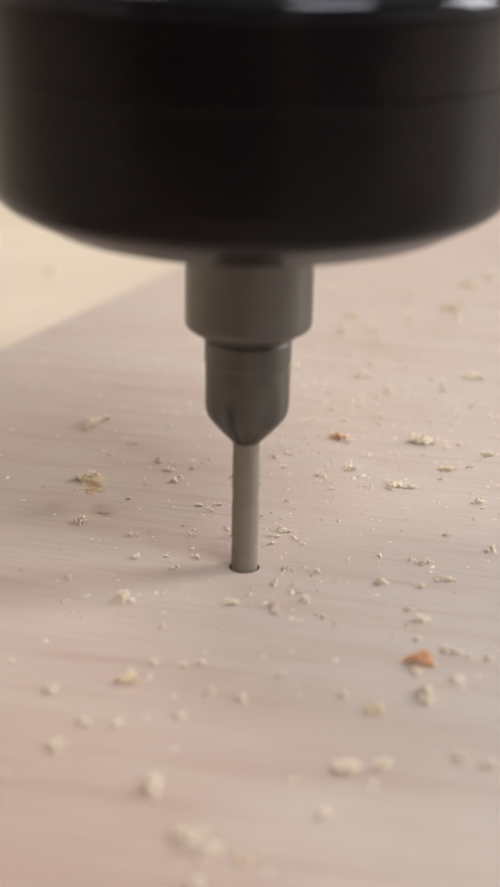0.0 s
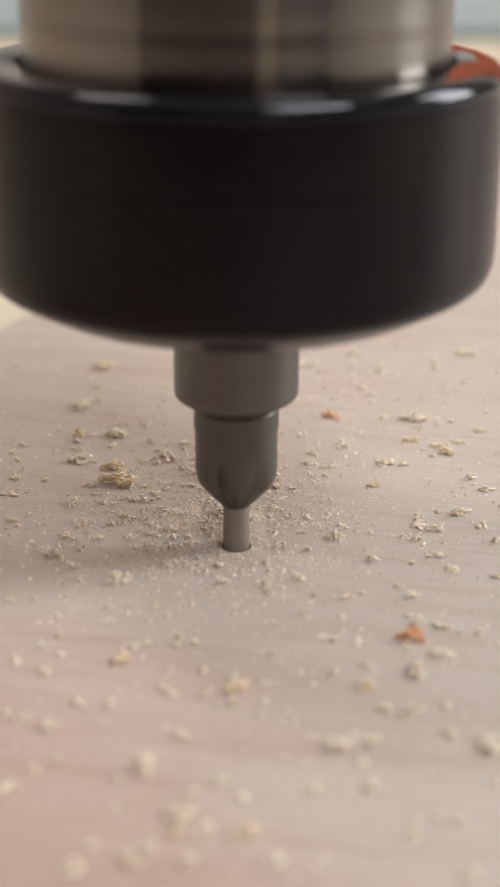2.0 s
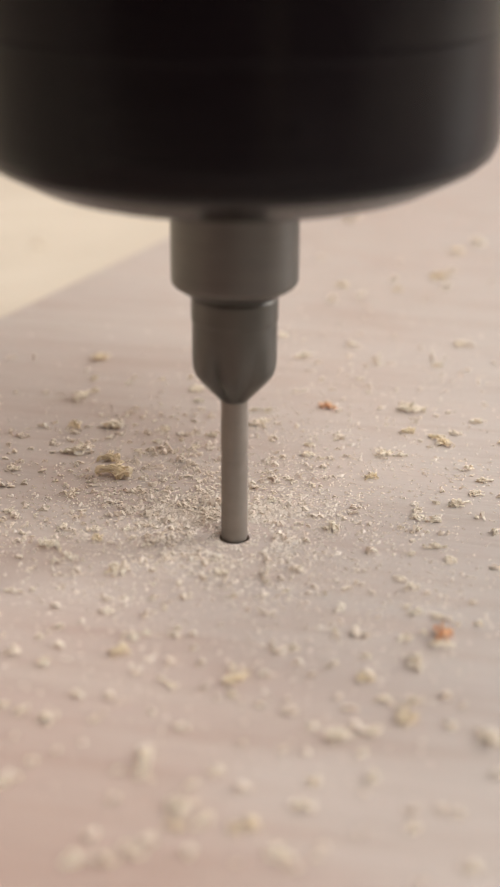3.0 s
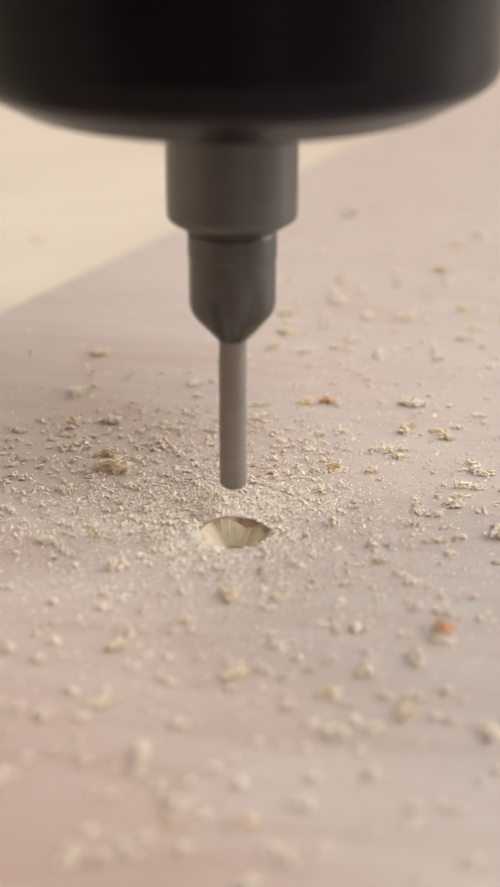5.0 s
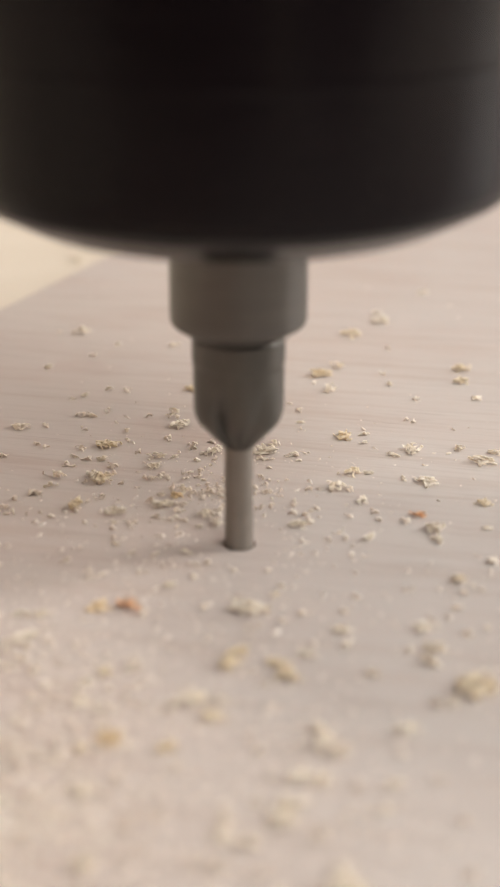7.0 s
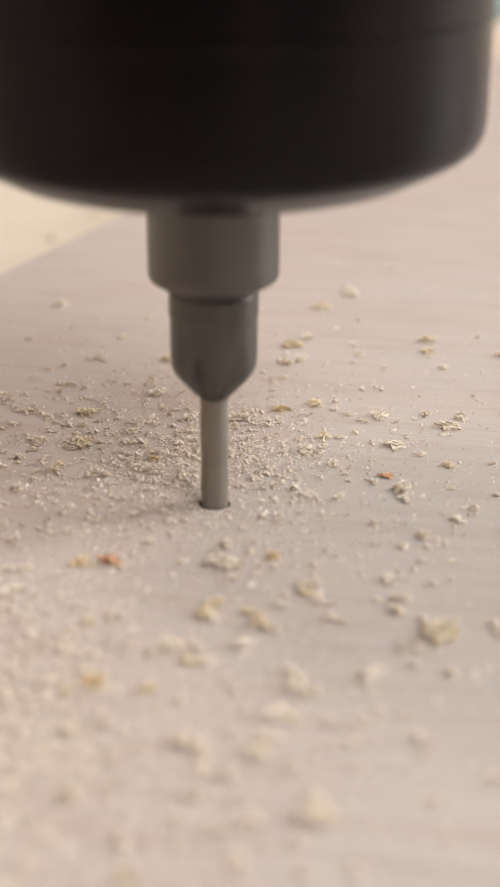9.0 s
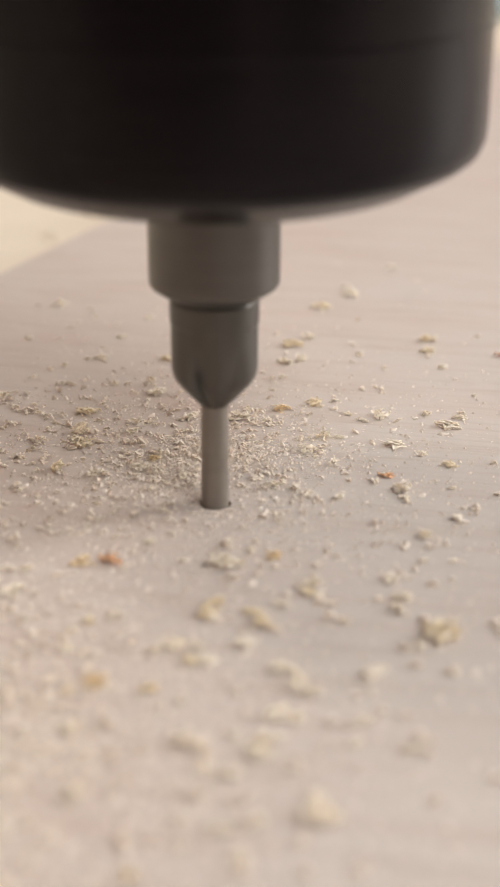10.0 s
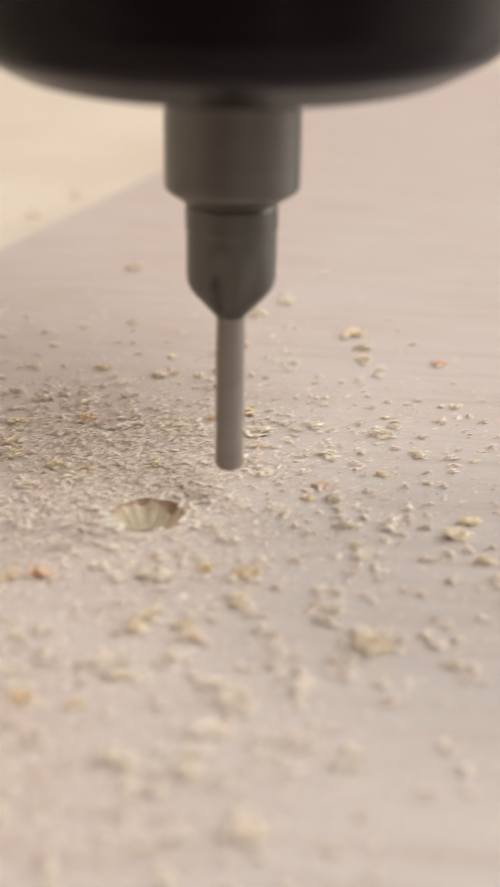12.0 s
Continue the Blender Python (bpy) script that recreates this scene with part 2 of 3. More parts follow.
def rail():
    r = thing("table_rail", "pale grey aluminium rail along the table edge", "rail")
    bm = box(bmesh.new(), (-0.95, 0.645, TOP - 0.05), (0.95, 0.69, TOP + 0.026))
    part("extrusion", bevelled(bm, 0.002), GREY, r, smooth=False)
    part("seal", bevelled(box(bmesh.new(), (-0.95, 0.636, TOP + 0.0005), (0.95, 0.6448, TOP + 0.006)), 0.001), SEAL, r,
         "dark rubber seal strip", smooth=False)


def cabinet():
    c = thing("machine_cover", "orange painted machine cover behind the table", "machine")
    part("shell", bevelled(box(bmesh.new(), (0.06, 0.95, -0.92), (0.62, 1.35, 0.42)), 0.012, 3), ORANGE, c, smooth=False)
    part("plinth", bevelled(box(bmesh.new(), (0.05, 0.93, -0.919), (0.63, 0.949, -0.80)), 0.004), SEAL, c, smooth=False)


table()
rail()
cabinet()

# ---------------------------------------------------------------- the board with its two drill holes
HOLES = [Vector((0.0, 0.0)), Vector((0.0245, 0.0571))]
R_PILOT, R_SINK, D_SINK, D_CRUST = 1.77, 4.3, 2.65, 0.42
SIDES = 72
ALONG, ACROSS = Vector((0.43, 0.903)), Vector((0.903, -0.43))
EDGE = Vector((-0.0440, 0.0780))


def lip(centre, i):
    """How far the torn lip of a hole strays from its circle, in millimetres."""
    a = 2 * math.pi * i / SIDES
    rough = noise.noise((math.cos(a) * 2.2 + centre.x * 900, math.sin(a) * 2.2, 4.0)) * 0.5
    return rough + noise.noise((math.cos(a) * 8, math.sin(a) * 8, centre.y * 900 + 9.0)) * 0.34


def circle(bm, centre, r, z):
    if r == R_SINK:
        return [bm.verts.new((centre.x + (r + lip(centre, i)) / 1000 * math.cos(2 * math.pi * i / SIDES),
                              centre.y + (r + lip(centre, i)) / 1000 * math.sin(2 * math.pi * i / SIDES), z / 1000)) for i in range(SIDES)]
    return [bm.verts.new((centre.x + r / 1000 * math.cos(2 * math.pi * i / SIDES),
                          centre.y + r / 1000 * math.sin(2 * math.pi * i / SIDES), z / 1000)) for i in range(SIDES)]


def bridge(bm, a, b, index):
    for i in range(len(a)):
        j = (i + 1) % len(a)
        f = bm.faces.new((a[i], a[j], b[j], b[i]))
        f.material_index = index


def board():
    bm = bmesh.new()
    corners = [EDGE + ALONG * u + ACROSS * v for u, v in ((-0.25, 0), (-0.25, 0.36), (0.36, 0.36), (0.36, 0))]
    top = [bm.verts.new((*c, 0)) for c in corners]
    low = [bm.verts.new((*c, -BOARD_T)) for c in corners]
    edges = [bm.edges.new((top[i], top[(i + 1) % 4])) for i in range(4)]
    rims = []
    for h in HOLES:
        ring = circle(bm, h, R_SINK, 0)
        rims.append(ring)
        edges += [bm.edges.new((ring[i], ring[(i + 1) % SIDES])) for i in range(SIDES)]
    bmesh.ops.triangle_fill(bm, use_beauty=True, edges=edges)
    for h, ring in zip(HOLES, rims):
        k = D_CRUST / D_SINK
        crust = circle(bm, h, R_SINK + (R_PILOT - R_SINK) * k, -D_CRUST)
        for i, v in enumerate(crust):
            a = 2 * math.pi * i / SIDES
            torn = 0.35 * math.cos(a - 0.9) + noise.noise((math.cos(a) * 2.5, math.sin(a) * 2.5, h.x * 500 + 2))
            v.co.z = -0.00006 - 0.0012 * max(0.0, torn + 0.12 + 0.2 * noise.noise((math.cos(a) * 9, math.sin(a) * 9, 3.0)))
        neck = circle(bm, h, R_PILOT, -D_SINK)
        end = circle(bm, h, R_PILOT, -BOARD_T * 1000)
        bridge(bm, ring, crust, 2)
        bridge(bm, crust, neck, 1)
        bridge(bm, neck, end, 1)
    for i in range(4):
        f = bm.faces.new((top[i], top[(i + 1) % 4], low[(i + 1) % 4], low[i]))
        f.material_index = 1
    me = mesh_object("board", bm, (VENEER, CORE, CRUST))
    return tagged(me, "pinkish beige veneered plywood board with drilled countersunk holes", "board")


def sink_plug(h):
    """The wood that the countersink cuts away round the pilot hole."""
    bm = bmesh.new()
    inner, outer = circle(bm, h, R_PILOT, 0), circle(bm, h, R_SINK, 0)
    lower = circle(bm, h, R_PILOT, -D_SINK)
    crust = circle(bm, h, R_PILOT, -0.3)
    bridge(bm, inner, outer, 0)
    bridge(bm, inner, crust, 2)
    bridge(bm, crust, lower, 2)
    bridge(bm, outer, lower, 1)
    return tagged(mesh_object("wood_ring", bm, (VENEER, CORE, CRUST)), "ring of veneered wood cut away round the drill hole", "wood")


def core_plug(h):
    bm = bmesh.new()
    a, b = circle(bm, h, R_PILOT - 0.002, 0), circle(bm, h, R_PILOT - 0.002, -1.5)
    bridge(bm, a, b, 1)
    bm.faces.new(a)
    bm.faces.new(b)
    return tagged(mesh_object("wood_core", bm, (VENEER, CRUST)), "small round core of wood under the drill tip", "wood")


board()
RINGS = [sink_plug(h) for h in HOLES]
CORES = [core_plug(h) for h in HOLES]


# ---------------------------------------------------------------- the spindle and its tool
def spindle():
    s = thing("router_spindle", "black spindle nut on a turned steel nose holding a countersink drill", "spindle")
    nut = [(7.2, 45.3), (12, 43.9), (18.5, 43.6), (20.2, 43.75), (22, 44.3), (26.2, 46.55), (27.3, 47.5), (27.8, 48.7), (27.93, 50.0), (27.93, 59.3),
           (27.965, 59.6), (27.965, 60.0), (27.93, 60.3), (27.93, 66.9), (27.88, 67.3)]
    collar = part("collet_nut", lathe(nut, 160), BLACK, s, "round black steel collet nut")
    rim = [(27.88, 67.3), (27.93, 67.6), (27.88, 68.05), (27.72, 68.5), (27.45, 68.88), (27.1, 69.17), (26.65, 69.36), (26.0, 69.45), (24.0, 69.4), (22.9, 69.3), (22.7, 68.5)]
    part("rim", lathe(rim, 160), RIM, collar, "polished edge of the nut")
    for a in (2, 182):
        bm = bevelled(box(bmesh.new(), (-0.0011, -0.0016, 0.0687), (0.0011, 0.0016, 0.0697)), 0.0003, 1)
        slot = part("spanner_slot", bm, SEAL, collar, smooth=False)
        slot.matrix_local = pose(23.9 / 1000 * math.cos(radians(a)), 23.9 / 1000 * math.sin(radians(a)), 0, 0, 0, a)
    nose = [(22.3, 66.0), (22.3, 78.0), (22.22, 78.1), (22.22, 78.4), (22.3, 78.5), (22.3, 150.0), (21.5, 151.0)]
    part("spindle_nose", lathe(nose, 128), STEEL, s, "turned steel spindle nose with fine rings")
    sleeve = [(4.9, 30.9), (5.15, 30.95), (6.75, 32.0), (6.97, 32.25), (7.06, 32.6), (7.06, 46.0)]
    holder = part("holder_sleeve", lathe(sleeve, 96), TOOL, s, "grey steel sleeve of the tool holder")

    def flute(a, z, r):
        if r < 1.7 or z > 26.5:
            return r
        for edge, deep in ((-124, 1.15), (-72, 0.6), (56, 1.15), (108, 0.6)):
            d = (math.degrees(a) - edge - (z - 22) * 1.8 + 180) % 360 - 180
            if -5 < d < 34:
                fade = min(1.0, ((26.5 - z) / 4.0) ** 1.2)
                return max(1.6, r - deep * fade * (min(1.0, (d + 5) / 6) if d < 1 else ((34 - d) / 33) ** 1.2))
        return r

    body = [(1.56, 18.3), (2.2, 18.95), (3.0, 19.8), (3.8, 20.7), (4.4, 21.5), (4.66, 22.2), (4.75, 23.0)]
    body += [(4.75, 23.0 + 0.5 * i) for i in range(1, 10)] + [(4.75, 27.9), (4.86, 28.05), (4.86, 30.45), (4.78, 30.62), (4.7, 30.7), (4.7, 31.2)]
    cutter = part("countersink", lathe(body, 180, flute), CUTTER, s, "fluted grey countersink body with a sloped nose")

    def twist(a, z, r):
        d = math.cos(2 * (a - z * 0.55))
        return r * (1 - 0.05 * max(0.0, d - 0.4)) if r > 1.2 else r

    drill = [(0.06, 0.0), (0.6, 0.3), (1.2, 0.62), (1.48, 0.85), (1.56, 1.1)] + [(1.56, 1.1 + 0.4 * i) for i in range(1, 45)]
    bit = part("drill_bit", lathe(drill, 48, twist), DRILL, s, "thin brown-grey drill bit")
    return s, (collar, holder, cutter, bit)


SPINDLE, SPINNING = spindle()
SPIN = 48.0


# ---------------------------------------------------------------- chips and dust
def chip_mesh(name, seed, strips, m):
    """A tangle of small curled shavings, about one unit across."""
    rng = random.Random(seed)
    bm = bmesh.new()
    joints = []
    for k in range(strips):
        a, far = rng.uniform(0, 2 * math.pi), 0.46 * rng.random() ** 0.8
        base = Vector((far * math.cos(a), far * math.sin(a), 0.02 + rng.uniform(0.0, 0.30) * (1 - 1.6 * far)))
        turn = Euler((rng.uniform(-0.7, 0.7), rng.uniform(-0.7, 0.7), rng.uniform(0, 6.28))).to_matrix()
        radius, width, sweep = rng.uniform(0.06, 0.18), rng.uniform(0.028, 0.08), rng.uniform(0.8, 3.2)
        steps, thick, lift = 6, rng.uniform(0.012, 0.026), rng.uniform(-0.12, 0.12)
        rows = [rng.choice(joints)] if joints else []
        for i in range(steps + 1):
            q = sweep * (i / steps - 0.5)
            w = width * (0.55 + 0.45 * math.sin(math.pi * (i + 0.6) / (steps + 1.2))) * rng.uniform(0.7, 1.2)
            side = Vector((0, 1, 0))
            out = Vector((math.sin(q), 0, 1 - math.cos(q) if k % 2 else math.cos(q)))
            p = base + turn @ (out * radius + side * lift * i / steps)
            n = turn @ Vector((math.sin(q), 0, math.cos(q)))
            d = turn @ side
            ring = [p + d * w + n * thick, p - d * w + n * thick, p - d * w - n * thick, p + d * w - n * thick]
            rows.append([bm.verts.new((v.x, v.y, max(v.z, 0.004 + 0.01 * rng.random()))) for v in ring])
        for u, v in zip(rows, rows[1:]):
            for i in range(4):
                bm.faces.new((u[i], u[(i + 1) % 4], v[(i + 1) % 4], v[i]))
        if not joints:
            bm.faces.new(rows[0])
        bm.faces.new(rows[-1])
        joints += rows[1:-1]
    me = bpy.data.meshes.new(name)
    bmesh.ops.recalc_face_normals(bm, faces=bm.faces)
    bm.to_mesh(me)
    bm.free()
    me.materials.append(m)
    return me


CREAM = [chip_mesh("wood_chip", 10 + i, 11 + 4 * (i % 5), CHIP) for i in range(14)]
YELLOW = [chip_mesh("wood_chip", 60 + i, 16 + 4 * (i % 3), STRAW) for i in range(5)]
TAN = [chip_mesh("wood_chip", 80 + i, 15 + 2 * i, HONEY) for i in range(3)]
AMBERS = [chip_mesh("wood_chip", 40 + i, 16, AMBER) for i in range(3)]
chip_rng = random.Random(5)


def chip(x, y, size, meshes, rest=0.0):
    """One wood chip; x, y, size in millimetres."""
    ob = new("wood_chip", chip_rng.choice(meshes))
    k = size / 1000 * 1.3
    ob.scale = (k, k * chip_rng.uniform(0.5, 1.0), k * chip_rng.uniform(0.6, 0.95))
    ob.matrix_basis = pose(x / 1000, y / 1000, rest, 0, 0, chip_rng.uniform(0, 360)) @ Matrix.Diagonal((*ob.scale, 1))
    if rest < 0:
        label = "pale wood chip lying on the table beside the board"
    elif meshes is YELLOW or meshes is TAN:
        label = "curled yellowish wood chip on the board" if meshes is YELLOW else "curled tan wood chip on the board"
    elif meshes is AMBERS:
        label = "small curled amber-orange wood chip on the board"
    else:
        label = "large curled cream wood shaving on the board" if size > 2.9 else "small curled cream wood chip on the board"
    return tagged(ob, label, "wood chip", "wood chips on the board")


FLUNG_FIFTH_A = [(11.9, 115.9, 1.5), (9.3, 106.9, 1.8), (0.3, 99.3, 1.0), (1.2, 88.2, 1.3), (13.2, 87.0, 1.0), (17.6, 66.2, 1.9), (1.9, 61.3, 1.2),
                 (35.6, 103.7, 1.9), (34.9, 97.9, 1.2), (42.5, 83.8, 1.3), (50.1, 70.4, 1.6), (26.3, 25.5, 2.3), (22.8, 22.5, 2.0), (20.9, 9.0, 2.6)]
FLUNG_FIFTH_B = [(33.3, 35.3, 1.6)]
FLUNG_FIFTH_C = [(33.7, 85.9, 2.1), (30.4, 43.5, 1.9)]
FLUNG_FIRST_A = [(-32.7, 48.5, 0.9), (-28.1, 48.6, 1.5), (-21.6, 54.9, 1.6), (-15.5, 55.2, 1.4), (-11.2, 54.8, 1.2), (-5.9, 50.4, 2.4),
                 (-11.1, 44.1, 1.1), (-13.1, 26.5, 1.1), (-17.3, 30.9, 1.4), (-5.5, 27.6, 1.8), (-3.3, 31.8, 1.3), (-29.0, 19.9, 1.8),
                 (-8.5, 18.0, 1.0), (-6.3, 9.1, 1.4), (-21.7, -2.8, 2.6), (-19.1, -5.7, 1.8), (9.6, 25.3, 1.9), (3.7, 36.8, 2.2), (4.6, 41.6, 1.4),
                 (2.6, 41.6, 1.4), (10.7, 65.4, 1.9), (18.6, 55.0, 1.3), (22.1, 62.1, 1.5), (30.1, 33.3, 1.3), (32.0, 16.6, 1.8), (11.6, 2.5, 2.3),
                 (22.1, 5.4, 1.8), (24.1, 4.6, 1.8), (24.8, -6.0, 1.8), (31.1, 1.2, 1.6), (-24.7, -13.7, 0.9), (-22.0, -13.4, 0.9)]
FLUNG_FIRST_B = [(-18.2, -21.7, 1.2), (-20.0, -24.0, 0.9), (-7.4, -17.6, 0.8), (-5.7, -22.0, 1.0), (-4.0, -26.1, 0.9), (6.1, -26.0, 1.3),
                 (10.7, -22.4, 1.0), (-0.1, -34.9, 1.5), (-6.9, -32.4, 1.3), (-19.8, -37.9, 1.4), (-21.8, -36.9, 1.1), (21.0, -25.4, 1.6),
                 (14.6, -35.8, 1.5), (17.3, -36.6, 2.1), (23.9, -43.0, 2.3), (12.6, -48.8, 1.8), (-18.0, -46.6, 1.5), (-19.9, -49.6, 1.7),
                 (1.0, -43.5, 0.8), (19.4, -53.9, 1.4), (-12.5, -60.2, 2.0), (3.7, -59.2, 1.8), (19.7, -60.9, 1.5)]
FLUNG_FIRST_C = [(-21.5, 64.1, 3.0), (-22.5, 35.3, 2.4), (-16.7, 23.3, 2.8), (23.8, 33.6, 2.4), (28.4, 29.0, 2.4),
                 (17.5, 17.7, 2.1), (1.8, -55.4, 1.9)]
FLUNG_FOURTH_A = [(20.8, 64.6, 2.1), (17.2, 47.4, 1.4)]
FLUNG_SECOND_A = [(-16.3, 53.0, 1.3), (-3.5, 51.5, 1.5), (-5.5, 45.2, 1.5), (31.2, 61.5, 1.9), (-25.1, 36.6, 1.2), (-17.0, 35.2, 2.8),
                  (-10.2, 33.8, 1.9), (-11.4, 26.4, 1.1), (-18.4, 15.9, 1.3), (-27.5, 6.9, 1.5), (-28.1, 4.0, 1.0), (-20.4, 2.2, 1.9),
                  (30.4, 12.7, 1.9), (27.8, 9.2, 2.4), (22.4, 7.7, 1.3), (-11.7, -15.3, 0.9), (-10.2, -24.0, 1.3), (-12.9, -39.3, 1.0),
                  (-7.6, -38.1, 0.8), (-4.6, -41.0, 1.6), (2.6, -36.8, 0.9), (19.6, -18.6, 1.7), (13.5, -27.7, 1.0), (-8.0, -48.3, 1.7),
                  (-10.1, -47.8, 1.0), (-1.3, -47.7, 1.4), (-3.4, -50.3, 1.7), (6.3, -53.1, 1.7), (15.5, -55.8, 1.4), (-6.5, -57.7, 2.0),
                  (-8.0, -59.2, 2.0), (-10.4, -60.4, 2.3)]
FLUNG_SECOND_B = [(4.5, -59.8, 1.7)]
FLUNG_SECOND_C = [(-7.0, 55.7, 1.3), (-16.1, -0.6, 1.7), (0.6, -32.4, 2.9), (16.4, -39.3, 2.0), (-4.6, -55.6, 1.6)]
FLUNG_SIXTH_A = [(6.7, 129.7, 0.9), (23.4, 126.3, 1.9), (21.2, 116.9, 1.1), (5.1, 108.5, 1.5), (7.4, 96.9, 1.7), (11.7, 95.9, 1.4), (27.2, 102.9, 2.7),
                 (29.9, 80.8, 1.4), (39.3, 80.2, 3.2), (47.9, 91.2, 0.8), (44.8, 106.0, 1.5), (54.9, 99.6, 1.4), (57.5, 90.9, 1.1), (58.1, 73.1, 1.8),
                 (46.7, 52.4, 2.3), (47.2, 45.4, 2.3), (21.3, 41.0, 1.5), (28.2, 32.8, 2.1), (29.5, 20.7, 1.9), (19.5, 24.2, 1.7), (37.9, 10.6, 1.8),
                 (39.7, 7.2, 1.8)]
FLUNG_SIXTH_B = [(7.9, 78.7, 2.4), (13.8, 70.5, 2.5), (25.7, 70.8, 2.7), (56.5, 119.1, 4.0), (25.0, 34.7, 2.1)]
FLUNG_SIXTH_C = [(17.0, 86.0, 2.5), (43.2, 60.2, 1.6), (34.8, 41.8, 2.4)]
FLUNG_THIRD_A = [(28.0, 45.2, 1.1), (18.2, 24.5, 1.9), (2.9, 19.9, 1.7), (25.6, 17.2, 1.3), (30.7, 17.7, 2.5), (26.3, -1.9, 1.8), (15.7, -16.3, 1.3),
                 (4.1, -24.3, 1.6), (19.3, -39.6, 1.7), (-13.7, -39.5, 1.7), (-12.7, -46.6, 1.5), (-6.0, -50.3, 1.2), (0.5, -46.4, 1.1),
                 (2.5, -43.7, 1.1), (-12.4, -58.5, 1.4), (2.0, -63.7, 1.8), (5.7, 95.9, 1.5), (-3.0, 92.2, 2.1), (10.6, 90.5, 1.1), (17.3, 92.1, 2.6),
                 (4.6, 82.0, 1.1), (8.2, 81.1, 1.6), (14.6, 81.9, 2.1), (17.1, 81.6, 1.1), (14.7, 78.9, 1.8), (3.3, 75.6, 1.9), (2.5, 73.2, 1.5),
                 (15.7, 67.2, 2.4), (10.5, 62.6, 1.3), (21.8, 83.0, 2.2), (33.2, 93.1, 1.0), (28.3, 82.7, 2.6)]
FLUNG_THIRD_B = [(29.5, 85.8, 1.6), (31.5, 81.9, 1.5), (41.2, 88.4, 1.3), (41.0, 85.4, 1.1), (44.1, 81.4, 1.6), (40.4, 76.0, 1.3), (39.1, 68.0, 1.9),
                 (38.7, 57.9, 1.7), (11.0, 57.4, 1.0), (31.2, 19.0, 1.7), (11.0, 11.5, 1.9), (28.4, 13.0, 2.3), (26.7, 7.4, 2.2), (31.1, -1.2, 3.3),
                 (34.5, 34.9, 1.6)]
FLUNG_THIRD_C = [(11.8, 30.5, 2.0), (-28.0, 16.4, 1.9), (-12.3, 3.5, 1.9), (10.5, 17.9, 1.7), (16.6, -7.9, 1.6), (-0.3, -16.0, 2.9), (4.8, -16.4, 1.7),
                 (-4.7, -21.4, 1.6), (9.3, -35.7, 1.8), (-12.0, -37.2, 2.3), (8.7, 85.3, 2.8), (8.6, 74.9, 2.4), (6.1, 67.5, 2.6), (38.5, 87.5, 2.4),
                 (38.6, 76.0, 2.3), (23.0, 31.3, 2.4), (21.4, 22.6, 2.4)]
FLUNG_THIRD_D = [(12.7, 19.2, 2.4), (17.4, 69.8, 2.1), (10.3, 42.9, 2.1)]
LYING_BEYOND_A = [(1.9, 131.3, 2.8), (7.5, 125.5, 1.3), (16.2, 124.6, 1.6), (-1.9, 115.7, 1.5), (7.4, 106.3, 1.0), (4.4, 104.0, 1.1),
                  (2.5, 102.5, 0.9), (21.8, 99.8, 2.1), (30.9, 121.7, 1.5), (33.4, 97.2, 1.4), (46.5, 82.9, 2.6), (47.0, 72.9, 2.5), (46.3, 59.6, 2.5),
                  (46.3, 57.2, 1.8), (52.2, 60.1, 1.2), (52.7, 83.1, 1.7), (54.6, 78.8, 3.2), (56.9, 81.9, 1.6), (48.3, 136.3, 2.9),
                  (39.8, 114.8, 2.1), (37.9, 105.0, 2.2), (46.6, 107.3, 1.1), (49.5, 101.3, 1.2), (57.8, 101.0, 1.7), (60.2, 90.0, 0.8),
                  (57.2, 151.5, 1.7), (47.1, 47.6, 2.1), (42.4, 37.5, 2.2), (42.6, 34.0, 1.8), (41.9, 31.4, 2.0), (42.9, 24.4, 1.5), (36.2, 29.4, 1.4)]
LYING_BEYOND_B = [(38.1, 20.0, 2.4), (36.0, 11.9, 1.8), (35.2, 8.7, 1.4), (48.2, 37.6, 1.0), (24.1, 155.8, 3.5), (48.2, 140.4, 1.6), (66.2, 88.2, 1.7),
                  (67.5, 85.1, 1.3), (63.3, 83.2, 1.6), (68.1, 74.4, 1.4), (65.0, 70.1, 1.4), (63.0, 61.0, 0.9)]
LYING_BEYOND_C = [(19.0, 105.6, 2.2), (28.8, 110.1, 1.7), (29.0, 103.4, 1.8), (53.0, 66.7, 1.9), (43.2, 129.6, 3.2), (56.8, 107.9, 2.0),
                  (57.6, 113.1, 2.3), (45.2, 26.2, 3.4), (58.2, 49.6, 2.9), (60.6, 53.0, 2.8), (60.3, 43.3, 2.3)]
LYING_BEYOND_D = [(44.9, 63.9, 1.8), (67.4, 105.7, 2.1)]
